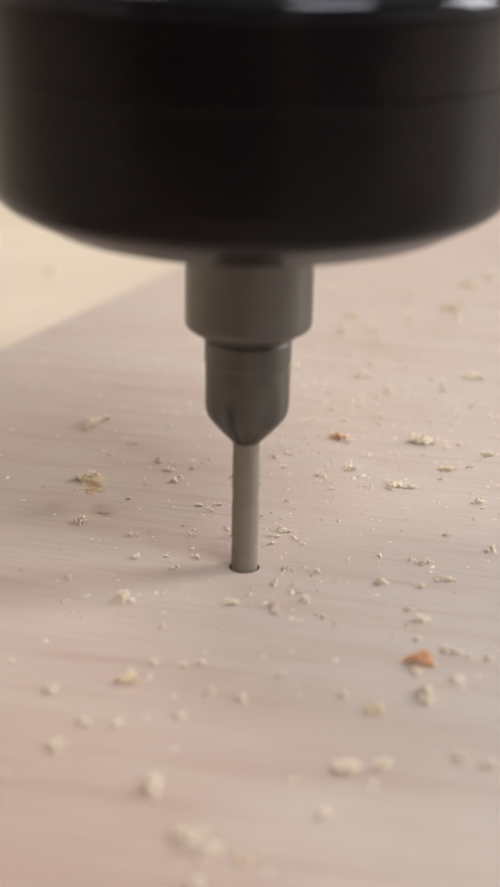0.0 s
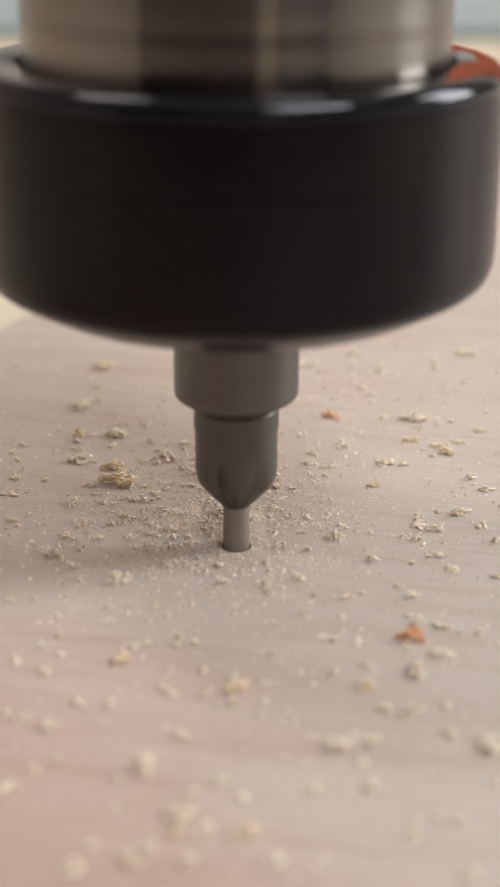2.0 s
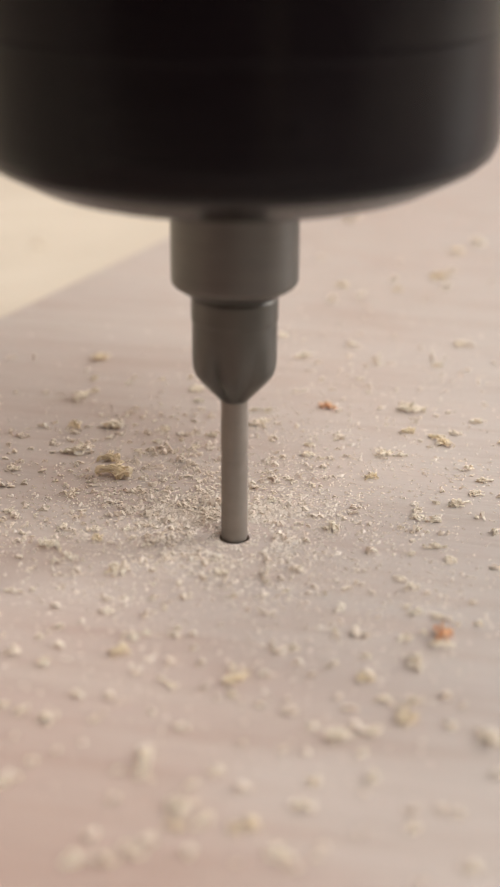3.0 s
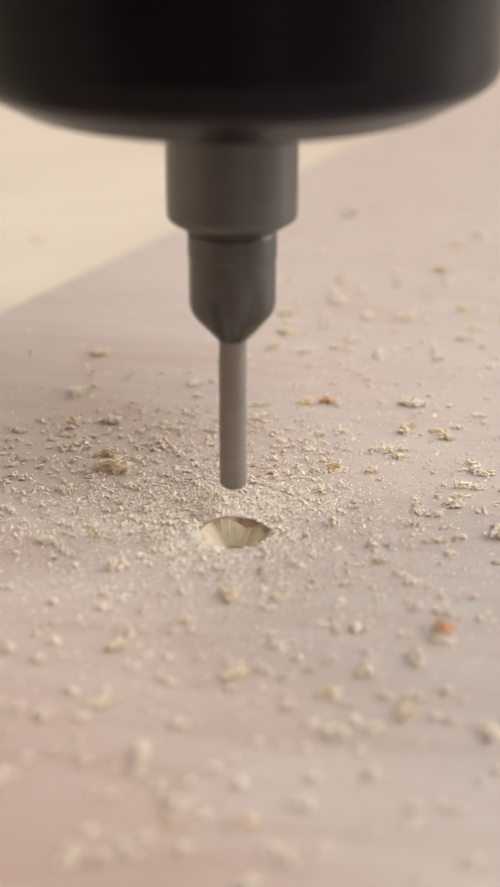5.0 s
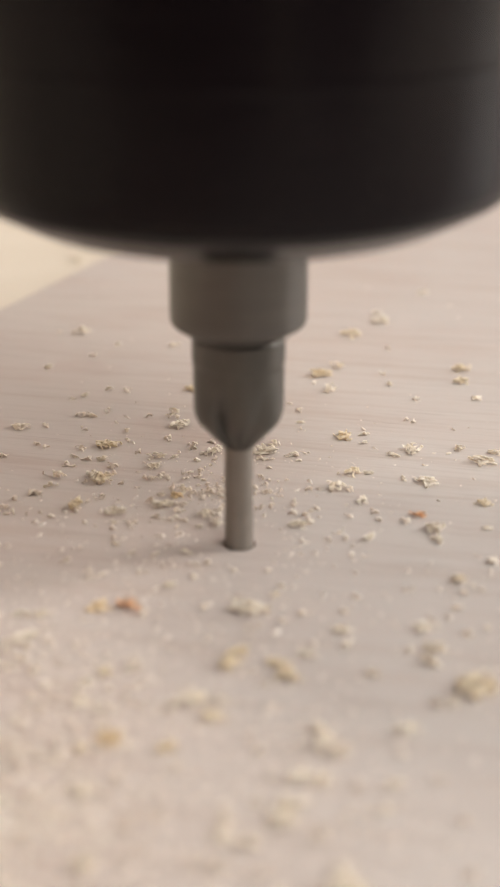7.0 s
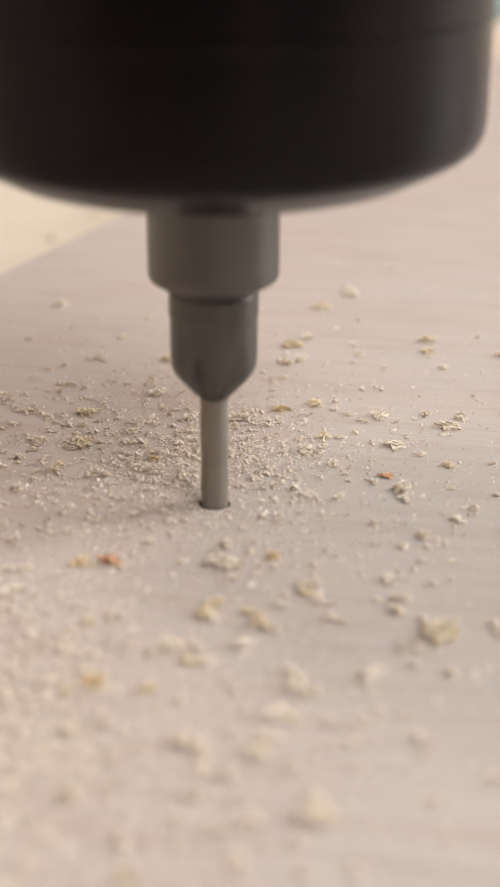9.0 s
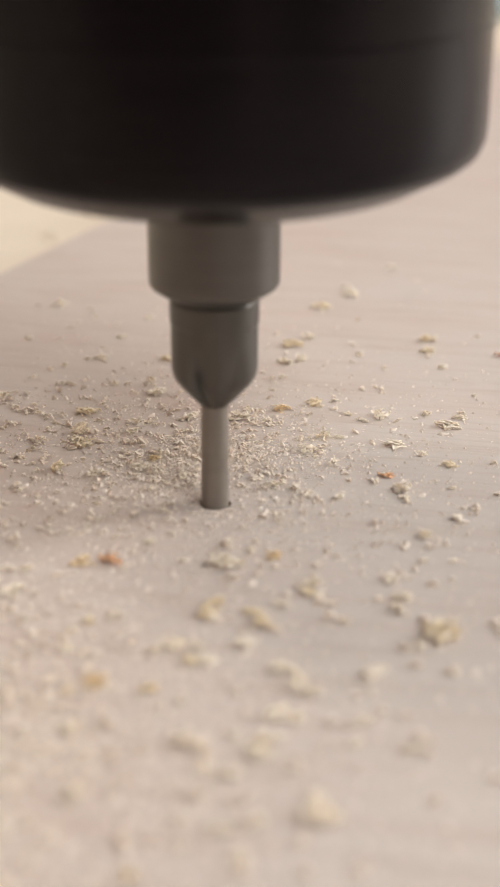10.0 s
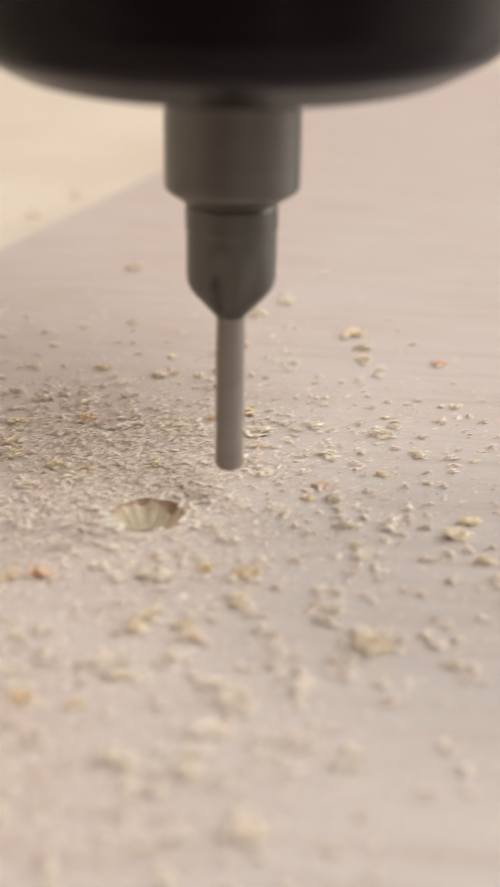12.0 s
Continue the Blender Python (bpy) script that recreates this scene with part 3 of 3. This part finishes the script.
LYING_FIRST_A = [(-23.0, 46.6, 3.4), (-21.2, 49.3, 1.5), (-21.1, 26.0, 3.3), (-20.5, 12.3, 2.1), (-12.9, 1.8, 1.4), (-20.2, -3.7, 1.1),
                 (-10.7, 29.6, 1.4), (-7.4, 30.3, 1.2), (4.7, 10.5, 1.3), (9.9, 28.5, 1.3), (11.2, 23.9, 1.0), (7.4, 76.0, 1.9), (18.3, 70.7, 2.4),
                 (16.4, 95.7, 2.8), (36.6, 71.2, 2.8), (25.0, 42.1, 3.3), (34.1, 37.5, 2.1), (19.8, 25.4, 2.6), (22.0, 24.8, 1.6), (30.7, 20.2, 1.9),
                 (25.0, 9.9, 0.9), (19.9, 2.4, 1.1), (21.9, 2.0, 1.5), (23.2, -2.6, 1.8), (24.5, -2.6, 0.9), (-13.6, -9.5, 3.0), (-9.0, -7.3, 0.7),
                 (-8.9, -12.1, 0.7), (-1.4, -9.6, 1.7), (3.7, -11.8, 1.4), (5.9, -13.7, 0.9), (9.9, -14.0, 0.9)]
LYING_FIRST_B = [(20.4, -4.3, 1.1), (18.5, -10.4, 1.2), (19.3, -12.7, 1.9), (18.7, -17.2, 0.8), (17.9, -24.0, 1.5), (19.8, -22.8, 1.1),
                 (21.6, -19.4, 1.3), (23.8, -21.1, 1.1), (25.9, -21.0, 1.1), (21.9, -25.5, 1.6), (18.5, -29.0, 2.4), (10.3, -29.2, 1.2),
                 (-0.1, -30.3, 1.6), (-9.0, -23.0, 1.1), (-19.0, -29.2, 1.4), (-23.8, -23.6, 0.8), (-15.0, -35.2, 1.4), (-5.9, -33.5, 1.2),
                 (-17.2, -39.4, 1.9), (-7.5, -45.9, 2.5), (9.9, -42.3, 2.7), (12.9, -41.6, 1.7), (11.8, -44.9, 1.1), (4.7, -44.5, 1.0),
                 (7.3, -49.4, 1.5), (-4.1, -53.3, 2.8), (-2.4, -55.0, 2.1), (-3.4, -59.5, 1.7), (20.5, -40.3, 1.4), (23.2, -41.7, 1.5)]
LYING_FIRST_C = [(37.2, 110.8, 3.4), (27.6, 31.4, 2.0), (13.1, -31.9, 1.7), (-11.5, -27.1, 2.3), (0.5, -56.0, 1.3)]
LYING_FIRST_D = [(13.0, 42.6, 2.1)]
TABLE_CHIPS = [(-9, 243, 4.0), (-50, 206, 3.0), (0, 268, 4.5), (10, 290, 3.5), (-2, 306, 2.0), (-70, 240, 3.0)]
LYING = [(LYING_FIRST_A, CREAM), (LYING_FIRST_B, CREAM), (LYING_FIRST_C, YELLOW), (LYING_FIRST_D, AMBERS), (LYING_BEYOND_A, CREAM), (LYING_BEYOND_B, CREAM), (LYING_BEYOND_C, YELLOW), (LYING_BEYOND_D, AMBERS)]
for spots, look_of in LYING:
    for spot in spots:
        chip(*spot, look_of)
for spot in TABLE_CHIPS:
    chip(*spot, AMBERS if spot[2] < 2.2 else CREAM, rest=TOP)
FLUNG = []
THROWS = [
    (FLUNG_FIRST_A, CREAM, HOLES[0], 0.12, 0.45),
    (FLUNG_FIRST_B, CREAM, HOLES[0], 0.12, 0.45),
    (FLUNG_FIRST_C, YELLOW, HOLES[0], 0.12, 0.45),
    (FLUNG_SECOND_A, CREAM, HOLES[0], 1.4, 2.25),
    (FLUNG_SECOND_B, CREAM, HOLES[0], 1.4, 2.25),
    (FLUNG_SECOND_C, YELLOW, HOLES[0], 1.4, 2.25),
    (FLUNG_THIRD_A, CREAM, HOLES[0], 3.5, 4.45),
    (FLUNG_THIRD_B, CREAM, HOLES[0], 3.5, 4.45),
    (FLUNG_THIRD_C, YELLOW, HOLES[0], 3.5, 4.45),
    (FLUNG_THIRD_D, TAN, HOLES[0], 3.5, 4.45),
    (FLUNG_FOURTH_A, CREAM, HOLES[1], 6.62, 6.95),
    (FLUNG_FIFTH_A, CREAM, HOLES[1], 8.0, 8.9),
    (FLUNG_FIFTH_B, YELLOW, HOLES[1], 8.0, 8.9),
    (FLUNG_FIFTH_C, TAN, HOLES[1], 8.0, 8.9),
    (FLUNG_SIXTH_A, CREAM, HOLES[1], 9.8, 10.6),
    (FLUNG_SIXTH_B, YELLOW, HOLES[1], 9.8, 10.6),
    (FLUNG_SIXTH_C, TAN, HOLES[1], 9.8, 10.6),
]
for spots, look_of, centre, soonest, latest in THROWS:
    for spot in spots:
        FLUNG.append((chip(*spot, look_of), centre, chip_rng.uniform(soonest, latest)))
FLUNG.append((chip(-15.5, 18.5, 4.3, YELLOW), HOLES[0], 0.02))
ROLLING = chip(18.6, -22.2, 2.6, AMBERS)
ROLLING.scale.z *= 1.9


def flecks(name, count, seed, centre, spread, lo, hi, keep_off, size=(0.07, 0.24), label="", m=None):
    """Loose dust round a hole, from tiny uneven grains, all in one mesh."""
    rng = np.random.default_rng(seed)
    verts, faces = [], []
    made = 0
    while made < count:
        r = rng.exponential(spread)
        a = rng.uniform(0, 2 * math.pi)
        if not lo < r < hi:
            continue
        x, y = centre.x * 1000 + r * math.cos(a), centre.y * 1000 + r * math.sin(a)
        if any(math.hypot(x - h.x * 1000, y - h.y * 1000) < keep_off for h in HOLES):
            continue
        if (Vector((x, y)) / 1000 - EDGE).dot(ACROSS) < 0.001:
            continue
        if noise.noise((x * 0.16, y * 0.16, seed * 3.1)) < rng.uniform(-0.55, 0.45):
            continue
        s = rng.uniform(*size) * (1.9 if rng.random() < 0.06 else 1.0)
        long, turn = s * rng.uniform(1.0, 2.2), rng.uniform(0, math.pi)
        c, d = math.cos(turn), math.sin(turn)
        n = len(verts)
        for px, py, pz in ((-long, 0, 0.3 * s), (0, -s, 0), (long, 0.2 * s, 0.25 * s), (0, s, 0.1 * s), (0.3 * long, 0, s * rng.uniform(0.4, 1.1)), (0, 0, -0.1 * s)):
            verts.append(((x + px * c - py * d) / 1000, (y + px * d + py * c) / 1000, pz / 1000))
        faces += [(n, n + 1, n + 4), (n + 1, n + 2, n + 4), (n + 2, n + 3, n + 4), (n + 3, n, n + 4), (n + 1, n, n + 5), (n + 2, n + 1, n + 5), (n + 3, n + 2, n + 5), (n, n + 3, n + 5)]
        made += 1
    me = bpy.data.meshes.new(name)
    me.from_pydata(verts, [], faces)
    me.materials.append(m or DUST)
    return tagged(new(name, me), label or "fine pale sawdust scattered on the board", "sawdust", kind="stuff")


def crumbs(count, seed, centre, spread, length=(0.25, 0.8)):
    """Small bent splinters of wood thrown round a hole, too many to count."""
    rng = np.random.default_rng(seed)
    verts, faces = [], []
    made = 0
    while made < count:
        r = rng.exponential(spread) if spread > 0 else -spread * math.sqrt(rng.random())
        a = rng.uniform(0, 2 * math.pi)
        x, y = centre.x * 1000 + r * math.cos(a), centre.y * 1000 + r * math.sin(a)
        if r > 75 or any(math.hypot(x - h.x * 1000, y - h.y * 1000) < 5.2 for h in HOLES):
            continue
        if (Vector((x, y)) / 1000 - EDGE).dot(ACROSS) < 0.001:
            continue
        for _ in range(int(rng.integers(1, 6))):
            l, turn = rng.uniform(*length), rng.uniform(0, 2 * math.pi)
            w, t, arch = l * rng.uniform(0.14, 0.36), l * rng.uniform(0.05, 0.14), l * rng.uniform(0.08, 0.62)
            c, d = math.cos(turn), math.sin(turn)
            ox, oy, n = x + rng.normal(0, 0.3), y + rng.normal(0, 0.3), len(verts)
            tilt = rng.uniform(-0.25, 0.35) * l
            for u, lift, wide in ((-0.5, 0, 0.6), (-0.1, arch, 1.0), (0.5, max(0.0, tilt), 0.45)):
                for sx, sz in ((-1, 0), (1, 0), (1, 1), (-1, 1)):
                    px, py = u * l, sx * w * wide
                    verts.append(((ox + px * c - py * d) / 1000, (oy + px * d + py * c) / 1000, (lift + sz * 2 * t + 0.01) / 1000))
            for k in (0, 4):
                faces += [(n + k + i, n + k + (i + 1) % 4, n + k + 4 + (i + 1) % 4, n + k + 4 + i) for i in range(4)]
            faces += [(n + 3, n + 2, n + 1, n), (n + 8, n + 9, n + 10, n + 11)]
        made += 1
    me = bpy.data.meshes.new("wood_crumbs")
    me.from_pydata(verts, [], faces)
    me.materials.append(CRUMB)
    return tagged(new("wood_crumbs", me), "small pale wood crumbs scattered on the board", "wood crumbs", kind="stuff")


MIDDLE = Vector((0.012, 0.03))
BACK = [HOLES[0] + Vector((-0.002, 0.006)), HOLES[1] + Vector((-0.002, 0.014))]
flecks("sawdust", 700, 1, MIDDLE, 55, 2, 150, 4.6, (0.08, 0.28))
flecks("sawdust", 120, 2, HOLES[0], 12, 4.6, 60, 4.6)
flecks("sawdust", 250, 3, HOLES[1], 18, 4.6, 70, 4.6)
crumbs(50, 31, HOLES[0], 30)
crumbs(70, 32, HOLES[1], 28)
FRONT = HOLES[1] + Vector((0.004, -0.034))
crumbs(40, 39, FRONT, -42, (0.5, 1.1))
NEAR, SIDE = HOLES[0] + Vector((0.0, -0.036)), HOLES[0] + Vector((-0.010, 0.008))
LAYERS = [
    (flecks("sawdust", 4500, 11, BACK[0], 14, 0, 60, 4.6, (0.06, 0.22)), 0.2, 0.65),
    (crumbs(150, 33, BACK[0], 18), 0.25, 0.65),
    (crumbs(55, 42, NEAR, -27, (0.45, 1.05)), 1.5, 2.2),
    (crumbs(28, 44, SIDE, -20, (0.5, 1.1)), 0.2, 0.45),
    (crumbs(36, 45, SIDE, -22, (0.5, 1.1)), 1.5, 2.2),
    (flecks("sawdust", 7500, 12, BACK[0], 16, 0, 60, 4.6, (0.06, 0.23)), 1.4, 2.2),
    (crumbs(190, 34, BACK[0], 22), 1.5, 2.2),
    (flecks("sawdust", 2200, 13, BACK[0], 17, 0, 60, 4.6), 3.4, 4.5),
    (crumbs(160, 35, BACK[0], 20), 3.5, 4.4),
    (flecks("sawdust", 2000, 14, BACK[1], 14, 0, 60, 4.6), 6.65, 7.05),
    (crumbs(120, 36, BACK[1], 18), 6.65, 7.0),
    (flecks("sawdust", 5600, 15, BACK[1], 16, 0, 60, 4.6), 8.0, 8.9),
    (crumbs(280, 37, BACK[1], 18), 8.0, 8.8),
    (crumbs(90, 40, FRONT, -42, (0.5, 1.15)), 8.1, 8.8),
    (crumbs(105, 41, FRONT, -42, (0.5, 1.15)), 10.0, 11.0),
    (flecks("sawdust", 7500, 16, BACK[1], 17, 0, 65, 4.6), 9.9, 11.0),
    (crumbs(620, 38, BACK[1], 19, (0.3, 0.9)), 9.9, 11.0),
    (crumbs(210, 46, HOLES[1] + Vector((0.010, 0.002)), -44, (0.45, 1.0)), 9.9, 11.0),
]
LEFT = [HOLES[0] + Vector((-0.010, 0.018)), HOLES[1] + Vector((-0.015, 0.016))]
LAYERS += [
    (crumbs(90, 61, LEFT[0], -26, (0.4, 0.85)), 0.25, 0.7),
    (crumbs(130, 62, LEFT[0], -26, (0.4, 0.85)), 1.5, 2.2),
    (crumbs(190, 63, LEFT[0], -25, (0.4, 0.85)), 3.5, 4.4),
    (crumbs(70, 64, LEFT[1], -25, (0.4, 0.85)), 6.65, 7.0),
    (crumbs(130, 65, LEFT[1], -25, (0.4, 0.85)), 8.0, 8.8),
    (crumbs(330, 66, LEFT[1], -26, (0.4, 0.95)), 9.9, 11.0),
]
POWDER = (0.03, 0.085)
LAYERS += [
    (flecks("sawdust", 7000, 51, HOLES[0], 15, 0, 60, 4.6, POWDER), 1.4, 2.2),
    (flecks("sawdust", 3500, 52, HOLES[0], 18, 0, 60, 4.6, POWDER), 3.4, 4.5),
    (flecks("sawdust", 8000, 53, HOLES[1], 18, 0, 60, 4.6, POWDER), 8.0, 8.9),
    (flecks("sawdust", 12000, 54, HOLES[1], 20, 0, 65, 4.6, POWDER), 9.9, 11.0),
]
RIM_DUST = [
    (flecks("sawdust", 260, 21, HOLES[0], 6, 2.0, 4.2, 2.0), 0.2, 0.5, 4.12),
    (flecks("sawdust", 200, 22, HOLES[1], 6, 2.0, 4.2, 2.0), 6.9, 7.2, 10.8),
]


def torn_rim(centre, seed):
    """Pale torn splinters standing at the lip of a countersunk hole."""
    rng = random.Random(seed)
    bm = bmesh.new()
    for k in range(60):
        a = radians(rng.gauss(203, 19) if k < 44 else rng.uniform(0, 360))
        r = (R_SINK + rng.uniform(-0.35, 0.15)) / 1000
        p = Vector((centre.x + r * math.cos(a), centre.y + r * math.sin(a), 0))
        out, side = Vector((math.cos(a), math.sin(a), 0)), Vector((-math.sin(a), math.cos(a), 0))
        big = 1.25 if k < 26 else 0.7
        w, l, h = big * rng.uniform(0.2, 0.5) / 1000, big * rng.uniform(0.5, 1.4) / 1000, big * rng.uniform(0.15, 0.55) / 1000
        v = [bm.verts.new(q) for q in (p - side * w, p + side * w, p + out * l + side * w * 0.4 + Vector((0, 0, h * 0.4)),
                                       p - side * w * 0.6 + Vector((0, 0, h)), p + side * w * 0.8 + Vector((0, 0, h * 0.8)))]
        for f in ((0, 1, 4, 3), (1, 2, 4), (0, 3, 2), (3, 4, 2), (0, 2, 1)):
            bm.faces.new([v[i] for i in f])
    return tagged(mesh_object("torn_splinters", bm, CHIP), "pale torn wood splinters at the lip of the hole", "splinters", kind="stuff")


SPLINTERS = [(torn_rim(HOLES[0], 3), 4.1, 4.4), (torn_rim(HOLES[1], 4), 10.75, 11.1)]

# ---------------------------------------------------------------- what moves
TIP = [(0.0, -2.4), (0.1, -3.8), (0.2, -4.8), (0.3, -5.6), (0.4, -7.0), (0.5, -5.5), (0.6, -2.0), (0.7, 1.9), (0.8, 3.1), (0.9, 2.9), (1.0, 1.4),
       (1.1, -0.3), (1.2, -2.2), (1.3, -3.5), (1.4, -4.8), (1.5, -6.2), (1.6, -7.8), (1.7, -8.6), (1.8, -10.2), (1.9, -11.6), (2.0, -12.9), (2.1, -13.4),
       (2.2, -12.7), (2.3, -8.2), (2.4, -2.8), (2.5, 1.3), (2.6, 3.4), (2.7, 3.4), (2.8, 1.7), (2.9, 0.3), (3.0, -0.9), (3.1, -2.3), (3.2, -3.9),
       (3.35, -6.3), (3.65, -10.4), (3.85, -13.5), (4.15, -18.0), (4.32, -20.4), (4.42, -18.9), (4.52, -16.6), (4.62, -12.2), (4.72, -6.0), (4.8, -0.3),
       (4.9, 3.7), (5.0, 5.4), (5.1, 5.6), (5.3, 5.6), (5.5, 5.7), (5.7, 6.2), (6.0, 6.1), (6.1, 5.2), (6.2, 3.5), (6.35, 1.5), (6.5, 0.2), (6.6, -0.5),
       (6.7, -1.6), (6.8, -3.1), (6.9, -5.0), (7.0, -6.7), (7.1, -5.6), (7.2, -2.5), (7.3, 1.6), (7.4, 3.9), (7.5, 3.5), (7.6, 2.0), (7.7, 0.6),
       (7.85, -2.2), (8.15, -6.2), (8.35, -8.6), (8.65, -12.9), (8.75, -13.4), (8.85, -12.7), (8.95, -8.2), (9.05, -2.8), (9.15, 1.5), (9.25, 3.6),
       (9.3, 3.6), (9.4, 2.6), (9.5, 0.9), (9.6, -0.5), (9.7, -2.1), (9.8, -3.5), (9.9, -4.9), (10.0, -6.1), (10.2, -9.2), (10.4, -12.0), (10.5, -13.6),
       (10.6, -15.0), (10.7, -16.5), (10.8, -18.0), (10.9, -19.3), (11.0, -20.4), (11.1, -18.8), (11.2, -16.5), (11.3, -12.0), (11.4, -5.8), (11.5, 0.3),
       (11.6, 4.6), (11.7, 5.2), (11.8, 5.3), (12.0, 5.3)]
TRACK = [(0.0, 0, 0), (5.0, 0, 0), (5.1, 0.2, 0.4), (5.2, 0.9, 2.6), (5.3, 3.1, 7.3), (5.4, 5.9, 14.2), (5.5, 9.6, 22.6), (5.6, 13.9, 31.8), (5.7, 17.9, 40.8),
         (5.8, 21.1, 48.0), (5.9, 23.4, 53.6), (6.0, 24.5, 56.3), (6.1, 24.6, 57.6), (6.2, 24.6, 57.9), (6.5, 24.5, 57.3), (7.0, 24.5, 57.1), (11.6, 24.5, 57.1),
         (11.7, 24.5, 57.0), (11.8, 25.2, 57.0), (11.9, 28.2, 56.9), (12.0, 33.7, 56.8)]


def motions():
    times = sorted({t for t, _ in TIP} | {t for t, _, _ in TRACK})
    tip_t, tip_z = zip(*TIP)
    way_t, way_x, way_y = zip(*TRACK)
    walk(SPINDLE, [(t, pose(float(np.interp(t, way_t, way_x)) / 1000, float(np.interp(t, way_t, way_y)) / 1000,
                            float(np.interp(t, tip_t, tip_z)) / 1000)) for t in times])

    # the nut and the tool turn with the motor, forty-eight degrees in each thirtieth of a second
    for ob in SPINNING:
        walk(ob, [(k / FPS, pose(0, 0, 0, 0, 0, SPIN * k % 360)) for k in range(12 * FPS + 1)])

    def sink(ob, rows):
        walk(ob, [(t, pose(0, 0, z / 1000)) for t, z in rows])

    sink(CORES[0], [(0, -2.8), (0.4, -7.4), (1.55, -7.4), (2.1, -13.9), (3.9, -14.5), (4.3, -21.5), (12, -21.5)])
    sink(CORES[1], [(0, 0), (6.55, 0), (6.62, -1.2), (7.0, -7.2), (8.2, -7.4), (8.75, -13.9), (10.5, -14.2), (11.0, -21.5), (12, -21.5)])
    sink(RINGS[0], [(0, 0), (4.13, 0), (4.25, -7), (12, -7)])
    sink(RINGS[1], [(0, 0), (10.8, 0), (10.92, -7), (12, -7)])
    for ob, begin, end in LAYERS + SPLINTERS:
        sink(ob, [(0, -1.6), (begin, -1.6), (end, 0), (12, 0)])
    for ob, begin, end, gone in RIM_DUST:
        sink(ob, [(0, -1.6), (begin, -1.6), (end, 0), (gone, 0), (gone + 0.1, -8), (12, -8)])
    for ob, centre, begin in FLUNG:
        rest = ob.matrix_basis.copy()
        x, y, z = rest.translation
        turn = math.degrees(rest.to_euler().z)
        far = math.hypot(x - centre.x, y - centre.y)
        fly = 0.08 + far * 1.6
        start = pose(centre.x, centre.y, -0.011, 0, 0, turn - 60)
        half = pose((x + centre.x) / 2, (y + centre.y) / 2, 0.004 + far * 0.22, 25, -20, turn - 30)
        rows = [(begin, start), (begin + fly / 2, half), (begin + fly, pose(x, y, z, 0, 0, turn)), (12.0, pose(x, y, z, 0, 0, turn))]
        walk(ob, ([(0.0, start)] if begin > 0.05 else []) + rows if begin > 0.05 else [(0.0, pose(x - 0.0035, y - 0.001, 0.0026, 30, -20, turn - 50)), (0.067, rows[2][1])] + rows[3:])
    a = ROLLING.matrix_basis.copy()
    x, y, z = a.translation
    walk(ROLLING, [(0.0, pose(x, y, z)), (2.3, pose(x, y, z)), (2.38, pose(x + 0.0015, y - 0.001, 0.0012, 20, 40, 40)), (2.46, pose(x + 0.003, y - 0.0015, z, 0, 0, 75)), (12.0, pose(x + 0.003, y - 0.0015, z, 0, 0, 75))])


motions()
